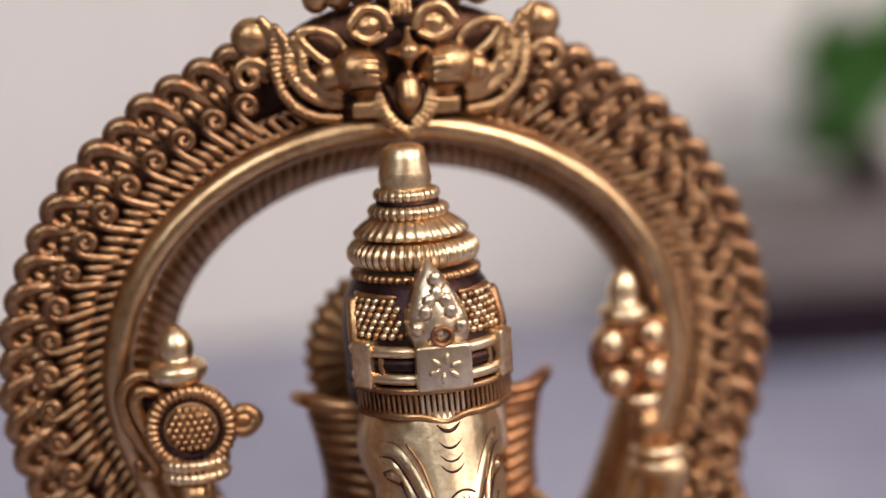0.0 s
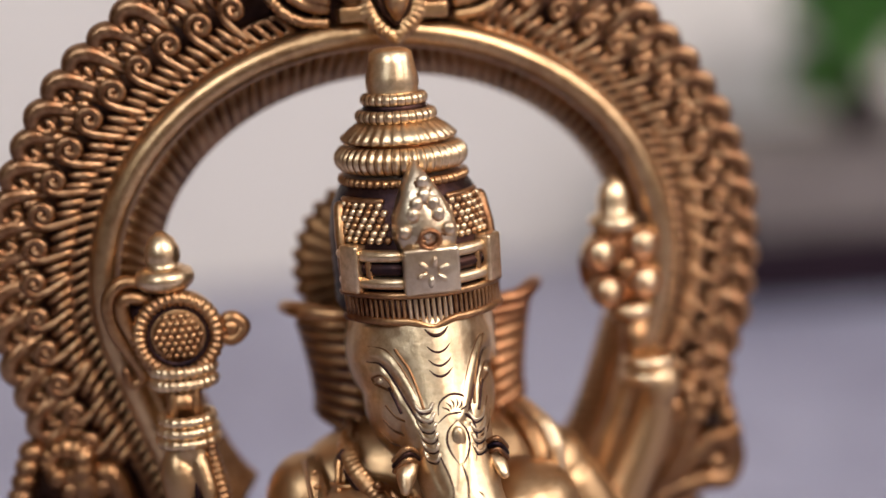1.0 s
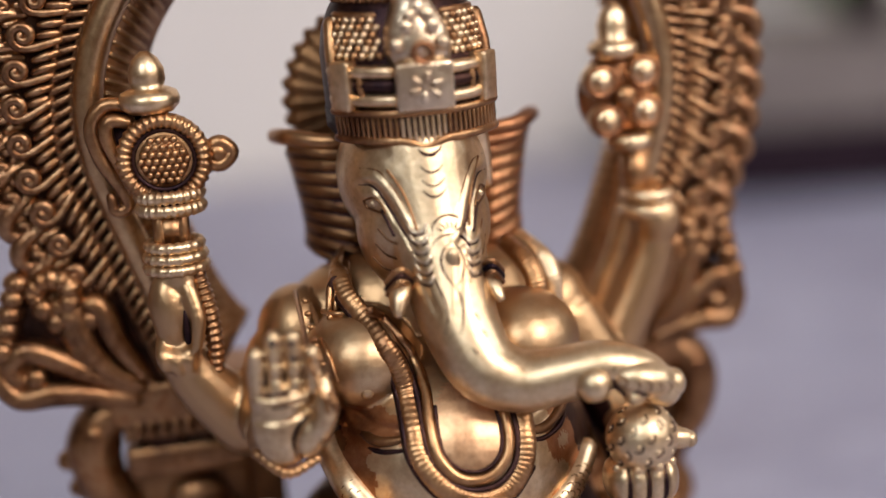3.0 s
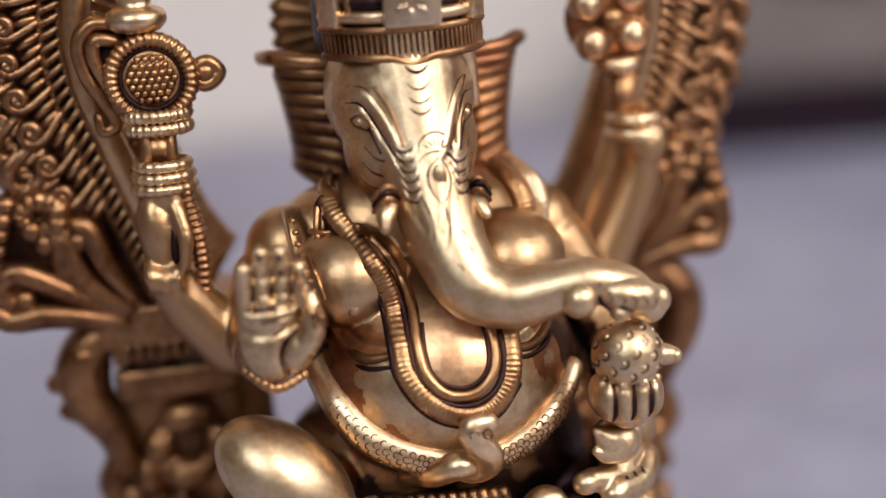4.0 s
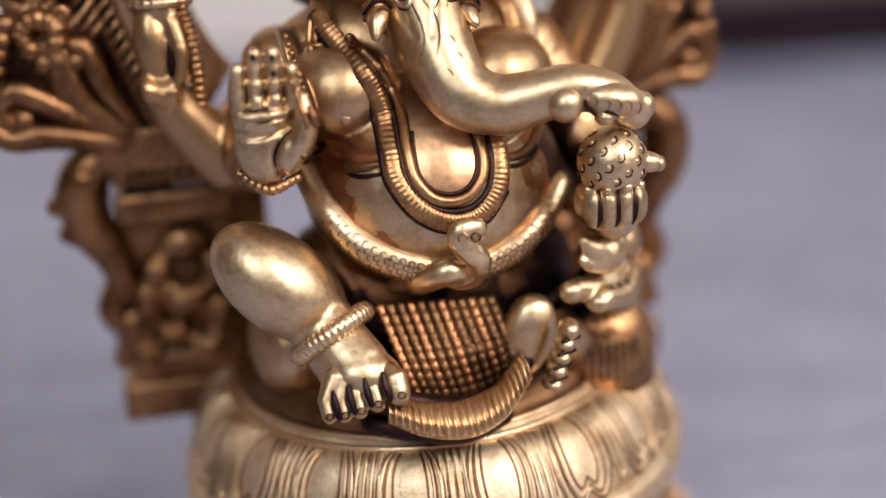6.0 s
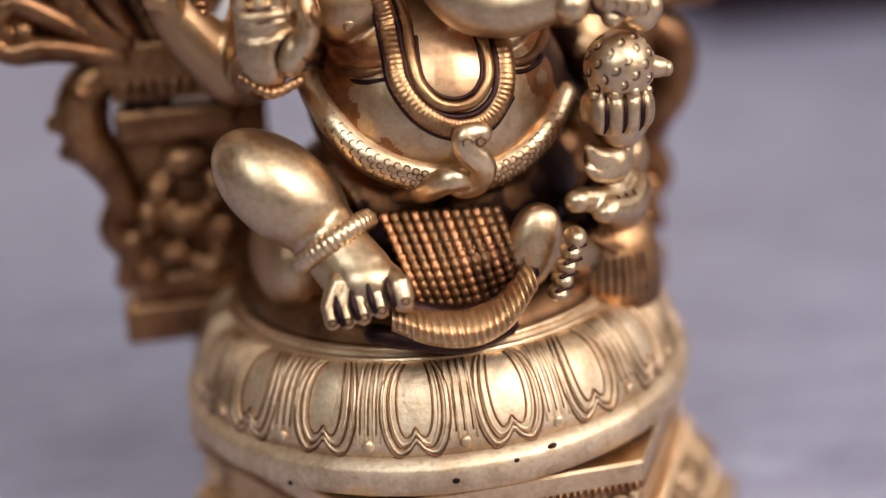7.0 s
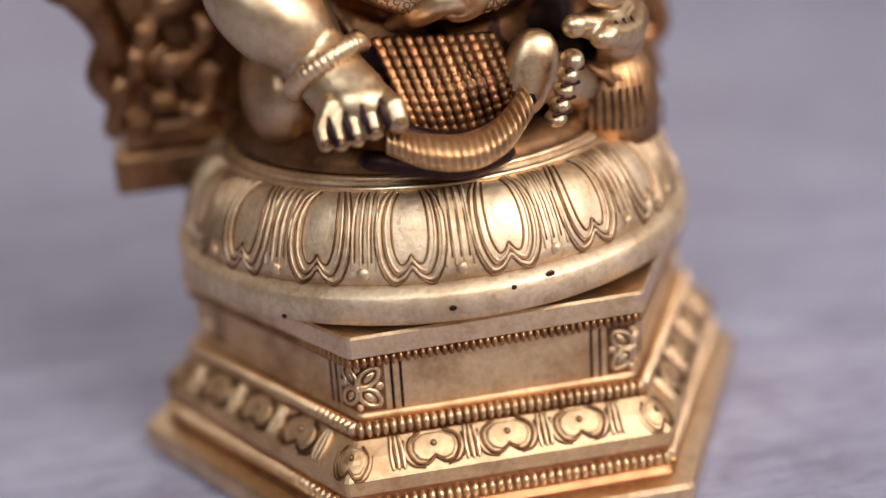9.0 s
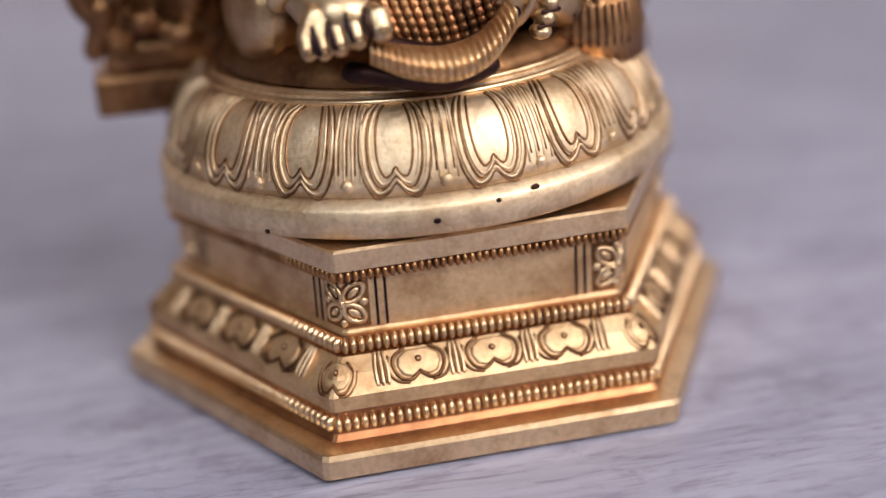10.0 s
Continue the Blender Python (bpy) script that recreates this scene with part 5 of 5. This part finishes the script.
    snake(f, [(-18.6, 24.6, 144.0), (-15.6, 26.6, 143.8), (-12.6, 25.2, 144.0)], 0.6, A, 5, 8)
    # dark backing between the cords
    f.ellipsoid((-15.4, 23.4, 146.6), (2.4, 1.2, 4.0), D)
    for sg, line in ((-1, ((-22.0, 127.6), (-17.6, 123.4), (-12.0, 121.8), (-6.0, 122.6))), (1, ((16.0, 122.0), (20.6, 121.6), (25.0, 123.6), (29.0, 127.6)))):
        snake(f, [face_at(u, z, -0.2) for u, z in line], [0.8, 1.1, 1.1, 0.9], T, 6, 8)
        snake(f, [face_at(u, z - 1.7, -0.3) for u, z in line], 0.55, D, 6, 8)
    for u0, v0, n, low in ((24.0, 22, 0, 139.0), (28.0, 18.5, 1, 138.0)):
        snake(f, [(u0 * 0.82 + 0.4, v0 - 8, 151), (u0 * 0.95, v0 - 2.0, 148), (u0, v0 + 0.5, 144.5), (u0 * 1.01, v0 + 1.4, low)], [1.8, 2.1, 2.1, 1.8], B if n else A, 8, 10, ribs=18, amp=0.03, flat=0.6)
        f.ellipsoid((u0 * 1.01, v0 + 1.6, low - 1.2), (1.9, 1.3, 1.8), A, seg=12, rings=8)
    # serpent belt with its raised hood
    belt = [on_belly(u, z, 1.0) for u, z in ((-20.6, 119.0), (-17.6, 113.0), (-12.0, 106.4), (-5.0, 102.6), (2.0, 100.8), (8.0, 100.4), (14.0, 101.2), (20.0, 104.0), (25.4, 108.0), (30.0, 113.0))]
    snake(f, belt, [2.8, 3.2, 3.4, 3.4, 3.2, 3.0, 2.8, 2.6, 2.3], B, 8, 12, up=(0, 1, 0), flat=0.7)
    rnd = random.Random(8)
    path = spline(belt, 8)
    fat = lerp_list([2.8, 3.2, 3.4, 3.4, 3.2, 3.0, 2.8, 2.6, 2.3], len(path))
    for k in range(2, len(path) - 3):
        p, side = path[k], (path[k + 1] - path[k - 1]).normalized().cross(Vector((0, 1, 0)))
        for d in ((-1.9, 0.1) if k % 2 else (-0.9, 1.2)):
            c = p + side * (d + rnd.uniform(-0.2, 0.2))
            v = p.y + 0.7 * math.sqrt(fat[k] ** 2 - d * d)
            f.tube([(c.x + 0.62 * math.cos(q), v + 0.02, c.z + 0.62 * math.sin(q)) for q in np.linspace(0, 6.283, 8, endpoint=False)], 0.15, T, 4, closed=True)
    snake(f, [on_belly(-5.6, 96.2, 3.0), on_belly(-1.0, 99.0, 3.6), on_belly(4.0, 101.6, 3.8), on_belly(8.0, 99.2, 3.4)], [1.6, 2.6, 2.8, 2.0], B, 6, 12)
    snake(f, [on_belly(3.2, 100.4, 2.6), on_belly(6.0, 99.2, 4.0), on_belly(9.0, 100.8, 4.8), on_belly(9.4, 104.2, 5.0), on_belly(6.9, 107.4, 4.4), on_belly(6.4, 110.0, 3.6), on_belly(8.9, 110.4, 3.4)], [1.7, 2.3, 2.6, 2.6, 2.6, 2.9, 2.6], B, 6, 14, flat=0.72)
    hood_v = on_belly(7.6, 109.4, 5.6)[1]
    for x in (6.2, 8.8):
        f.tube([(x + 0.85 * math.cos(q), hood_v, 109.6 + 0.85 * math.sin(q)) for q in np.linspace(0, 6.28, 12, endpoint=False)], 0.24, T, 5, closed=True)
    # palm lines and nail grooves
    for k in range(3):
        u = (-31.2, -27.8, -24.4)[k]
        mark([(u - 0.2, 136.6), (u, 139.6), (u + 0.2, 142.4)], 0.26)
    mark([(-33.0, 136.5), (-29.0, 136.5), (-24.8, 136.7)], 0.32)
    mark([(-32.6, 134.0), (-29.0, 134.2), (-25.4, 134.6)], 0.26)
    mark([(-31.6, 130.4), (-28.6, 131.2), (-26.0, 132.4)], 0.24, T)
    mark([(-27.0, 123.8), (-27.3, 127.4), (-25.8, 130.6), (-23.6, 132.4)], 0.4)
    for u, z in ((-29.4, 146.4), (-26.0, 146.0), (-26.0, 143.2), (-22.9, 142.4)):
        f.ellipsoid(face_at(u, z, -0.15), (0.55, 0.35, 0.75), D, seg=8, rings=6)
    snake(f, [(-34, 41.5, 123.6), (-29, 45.4, 121.0), (-23.5, 44.6, 122.6)], [1.0, 1.1, 1.0], A, 6, 8, ribs=9, amp=0.1)
    # fist: fingers and grooves; fruit: knobs and stalk
    for u in (32.9, 36.4, 39.8):
        mark([(u, 108.6), (u + 0.1, 110.4), (u + 0.15, 113.0), (u + 0.2, 115.8)], 0.62, lift=0.0)
    for u, z in ((31.2, 116.0), (34.4, 116.4), (38.2, 116.8), (41.6, 116.0)):
        f.ellipsoid(face_at(u, z, -0.3), (1.0, 0.9, 1.0), B, seg=10, rings=8)
    rnd = random.Random(21)
    for k in range(60):
        z = 1 - 2 * (k + 0.5) / 60
        q = k * 2.39996
        n = Vector((math.sqrt(1 - z * z) * math.cos(q), math.sqrt(1 - z * z) * math.sin(q), z))
        if n.y > -0.1 and -0.45 < n.z < 0.93:
            e1 = n.cross(Vector((0, 0, 1))).normalized()
            e2 = e1.cross(n)
            turn = rnd.uniform(0.2, 1.1)
            c0 = Vector((36.6, 49.3, 120.8))
            ring = [(e1 * math.cos(a + turn) + e2 * math.sin(a + turn)) * 1.0 for a in np.linspace(-2.4, 0.2, 8)]
            f.tube([c0 + Vector((6.75 * p.x, 6.55 * p.y, 6.85 * p.z)) for p in ((n + e * 0.14).normalized() for e in ring)], 0.2, D, 5)
            f.ellipsoid(c0 + Vector((6.4 * n.x, 6.2 * n.y, 6.5 * n.z)), (0.62, 0.62, 0.62), S, seg=8, rings=6)
    f.tube([(42.4, 50.2, 120.4), (44.6, 50.4, 120.0)], [2.4, 1.9], S, 10)
    f.ellipsoid((45.4, 50.6, 119.8), (1.5, 1.6, 1.6), S, seg=10, rings=6)
    # anklet, toes' nails, toe grooves
    q0 = Vector((-19.6, 46.6, 91.2))
    n = Vector((0.47, 0.38, -0.80)).normalized()
    e1 = n.cross(Vector((0, 0, 1))).normalized()
    e2 = n.cross(e1)
    f.tube([q0 + (e1 * math.cos(a) + e2 * math.sin(a)) * 7.9 for a in np.linspace(0, 6.283, 168, endpoint=False)], [1.55 * (1 + 0.1 * math.cos(i * 2 * math.pi * 42 / 168)) for i in range(168)], B, 8, closed=True, up=tuple(n), flat=1.25)
    for u, z in ((-21.1, 82.4), (-18.2, 83.2), (-15.0, 84.2), (-11.5, 85.0)):
        f.tube([(u - 0.2, 59.6, z + 2.4), (u, 61.0, z), (u + 0.5, 61.6, z - 2.2)], [0.35, 0.75, 0.6], D, 6)
    for u, z in ((-22.4, 80.6), (-19.5, 80.5), (-16.4, 81.0), (-13.1, 82.0), (-8.7, 83.6)):
        f.tube([(u + 0.75 * math.cos(q), 61.5 + (0.8 if u > -9 else 0), z + 0.7 * math.sin(q)) for q in np.linspace(0, 6.283, 10, endpoint=False)], 0.17, T, 5, closed=True)
    for k in range(4):
        f.tube([(24.0 - 0.9 * k, 57.0, 88.1 - 2.75 * k), (27.4 - 0.9 * k, 55.8, 88.2 - 2.75 * k)], 0.45, D, 6)
    # pleated cloth between the feet, with its curved hem
    for k in range(12):
        t = k / 11
        top = Vector((-9.6 + 22.4 * t, 44.6 - 1.0 * t, 94.4 - 1.4 * t))
        low = Vector((-4.0 + 20.4 * t, 52.0 - 2.0 * t, 77.2 + 2.2 * t - 2.2 * math.sin(math.pi * t)))
        pts = [top.lerp(low, i / 30) + Vector((0, 2.4 * math.sin(math.pi * i / 30), 0)) for i in range(31)]
        f.tube(pts, [0.98 * (1 + 0.2 * math.cos(i * 2.1)) for i in range(31)], T if k % 3 else C, 7)
    f.grid([[(-10.4, 42.5, 94.9), (13.8, 42, 93.6), (13.8, 44, 93.6), (-10.4, 44, 94.9)], [(-7, 49.5, 85), (16, 48.5, 86), (16, 50, 86), (-7, 50.6, 85)], [(-4.6, 48, 76.6), (17.4, 46, 79), (17.4, 49, 79), (-4.6, 51, 76.6)]], T)
    n = 34
    top = spline([(-10.6, 57.0, 81.4), (-4.6, 58.0, 80.0), (3.6, 57.8, 79.0), (10.6, 56.0, 80.8), (16.2, 53.4, 85.4)], n)
    low = spline([(-11.4, 60.4, 77.4), (-4.4, 62.6, 74.4), (4.2, 62.8, 73.2), (11.6, 60.8, 75.4), (17.6, 56.4, 80.2)], n)
    rows = []
    for k, (p, q) in enumerate(zip(top, low)):
        wave = 0.95 * math.cos(2 * math.pi * k / 6.2)
        row = []
        for t, out in ((0, -1.5), (0.1, 0.2), (0.35, 1.5), (0.65, 1.8), (0.92, 0.9), (1.0, -1.6)):
            c = p.lerp(q, t)
            row.append((c.x, c.y + out * 0.75 + wave * (0.12 < t < 0.95), c.z + out * 0.45 + wave * 0.5 * (0.12 < t < 0.95)))
        rows.append(row)
    f.grid(rows, B)
    # dark rolls behind and under the hem stand in for the gap's shade
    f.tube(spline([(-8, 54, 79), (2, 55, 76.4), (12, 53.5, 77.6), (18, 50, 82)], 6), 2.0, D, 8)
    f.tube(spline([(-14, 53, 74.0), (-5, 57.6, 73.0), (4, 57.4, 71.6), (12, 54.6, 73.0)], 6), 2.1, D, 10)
    f.lathe([(12.4, 67), (12.6, 74), (11.0, 81), (7.0, 87)], (38.5, 29), A, 160, 40, 0.012)
    # mouse: cloth folds, eye, whisker lines
    for k in range(4):
        f.tube(spline([(33.0 + 2 * k, 41.5 - 0.6 * k, 84.5 - 1.2 * k), (38 + 2.4 * k, 41 - 1.5 * k, 80.5)], 4), 0.6, A, 6)
    for k in range(9):
        q = radians(62 + 8 * k)
        f.tube([(38.5 + 11.9 * math.cos(q), 29 + 11.9 * math.sin(q), 79), (38.5 + 12.7 * math.cos(q), 29 + 12.7 * math.sin(q), 71)], 0.3, D, 5)
    f.ellipsoid((34.6, 47.6, 102.4), (0.7, 0.5, 0.9), D, seg=8, rings=6)
    for k in range(3):
        f.tube([(36.6 + 2.0 * k, 47.4 - 1.4 * k, 94.4), (38.0 + 2.0 * k, 47.2 - 1.4 * k, 91.6)], 0.32, D, 5)
    # wheel in the rear hand
    wc = Vector((-45.6, 10.0, 174.0))
    f.lathe([(3, -2.6), (8.4, -2.4), (8.8, 0), (8.4, 2.4), (3, 2.6)], (0, 0), A, 48)
    for i in range(len(f.v) - 5 * 48, len(f.v)):
        x, y, z = f.v[i]
        f.v[i] = (wc.x + x, wc.y + z, wc.z + y)
    f.tube([wc + Vector((7.6 * math.cos(q), 2.6, 7.6 * math.sin(q))) for q in np.linspace(0, 6.283, 144, endpoint=False)], [1.5 * (1 + 0.13 * math.cos(i * 2 * math.pi * 36 / 144)) for i in range(144)], A, 8, closed=True)
    f.ellipsoid(wc + Vector((0, 1.4, 0)), (5.4, 2.6, 5.4), T)
    for i in range(-3, 4):
        for j in range(-3, 4):
            x, z = 1.45 * (i + 0.5 * (j % 2)), 1.3 * j
            if x * x + z * z < 22:
                f.ellipsoid(wc + Vector((x, 4.0 - 0.045 * (x * x + z * z), z)), (0.74, 0.6, 0.74), A, (0, 45, 0), 6, 5)
    f.tube([wc + Vector((5.9 * math.cos(q), 2.4, 5.9 * math.sin(q))) for q in np.linspace(0, 6.283, 48, endpoint=False)], 0.6, D, 6, closed=True)
    f.tube(spline([(-38.4, 10, 174.0), (-35.0, 10.4, 176.2), (-32.6, 10.4, 174.0), (-35.0, 10.4, 171.6), (-38.0, 10, 172.6)], 5), 1.4, A, 8)
    f.ellipsoid((-35.4, 10.4, 174), (2.2, 1.6, 2.0), A)
    for pts in ([(-50.0, 9, 184.0), (-55.5, 9, 184.8), (-58.6, 9, 181.0), (-57.6, 9, 174.5), (-54.6, 9, 169.0), (-53.4, 9, 165.0), (-56.0, 9, 164.0), (-56.6, 9, 166.8)], [(-51.5, 10, 181.4), (-55.2, 10, 181.8), (-56.0, 10, 178.4), (-53.8, 10, 172.6), (-52.4, 10, 168.0)]):
        snake(f, pts, [1.4, 1.6, 1.6, 1.5, 1.3, 1.1], A, 5, 8)
    # dark backing behind the scrolls
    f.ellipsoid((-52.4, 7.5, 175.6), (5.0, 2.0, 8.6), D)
    f.lathe([(4.4, 183.0), (5.6, 184.2), (5.9, 185.4), (5.4, 186.8), (4.2, 187.4), (3.0, 187.8), (3.5, 189.2), (3.4, 191.2), (2.4, 193.2), (0.8, 194.6)], (-47.2, 9.4), B, 32)
    f.lathe([(3.6, 157.5), (3.3, 163)], (-45.8, 12), A, 20)
    for k in (-1, 1):
        f.tube([(-45.8 + 2.2 * k, 14.2, 157.5), (-45.6 + 2.0 * k, 13.4, 163.4)], 1.5, A, 8)
    for z in (164.4, 167.0):
        f.tube([(-45.4 + 5.6 * math.cos(q), 11 + 4.4 * math.sin(q), z) for q in np.linspace(0, 6.283, 96, endpoint=False)], [1.35 * (1 + 0.14 * math.cos(i * 2 * math.pi * 26 / 96)) for i in range(96)], B, 8, closed=True, up=(0, 0, 1))
    f.lathe([(4.8, 163.6), (4.8, 168)], (-45.4, 11), D, 24)
    snake(f, [(-41.4, 17.5, 152.0), (-40.4, 18.2, 146), (-39.8, 18.2, 139), (-40.0, 17.6, 131)], [1.3, 1.7, 1.7, 1.4], A, 8, 10, ribs=15, amp=0.14)
    # dark lump stands in for the shaded hollow between palm and fingers
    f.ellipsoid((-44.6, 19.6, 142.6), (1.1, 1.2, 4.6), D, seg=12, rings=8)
    for z, r in ((153.4, 5.4), (155.6, 5.2), (157.8, 4.8)):
        f.tube([(-45.4 + r * math.cos(q), 14.6 + r * 0.86 * math.sin(q), z) for q in np.linspace(0, 6.283, 72, endpoint=False)], [1.15 * (1 + 0.12 * math.cos(i * 2 * math.pi * 18 / 72)) for i in range(72)], B, 8, closed=True, up=(0, 0, 1))
    # flower bud in the other rear hand
    for u, z in ((43.4, 180.4), (52.6, 181.8), (44.6, 172.0), (53.0, 173.4)):
        f.ellipsoid((u, 3.4, z), (3.8, 3.4, 3.8), B)
        f.ellipsoid((u, 6.4, z), (1.6, 1.2, 1.6), B, seg=10, rings=6)
        f.tube([(u + 2.9 * math.cos(q), 5.8, z + 2.9 * math.sin(q)) for q in np.linspace(0, 6.283, 24, endpoint=False)], 0.6, C, 6, closed=True)
    f.ellipsoid((48.4, 4.6, 177.0), (2.8, 3.0, 2.8), A)
    f.ellipsoid((48.2, 1.0, 177), (8.8, 3.4, 9.4), C)
    f.lathe([(4.2, 184.8), (5.4, 186.2), (5.2, 187.6), (3.8, 188.4), (3.2, 189.2), (3.4, 191.6), (2.5, 194.4), (0.7, 196.6)], (47.0, 2.6), B, 32)
    f.lathe([(4.2, 165.4), (5.2, 166.4), (5.2, 168.0), (4.2, 169.0)], (49.8, 2.6), B, 32)
    f.lathe([(2.8, 154), (3.2, 165.6)], (51.0, 2.8), A, 24)
    for z, r in ((152.4, 5.2), (155.6, 4.6)):
        f.tube([(53.6 + r * math.cos(q), 3.2 + r * 0.9 * math.sin(q), z) for q in np.linspace(0, 6.283, 48, endpoint=False)], 1.5, B, 8, closed=True, up=(0, 0, 1))
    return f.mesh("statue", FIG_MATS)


figure = new("statue", statue())
tagged(figure, "cast brass seated elephant-headed statue with crown, four arms and patina", "statue")
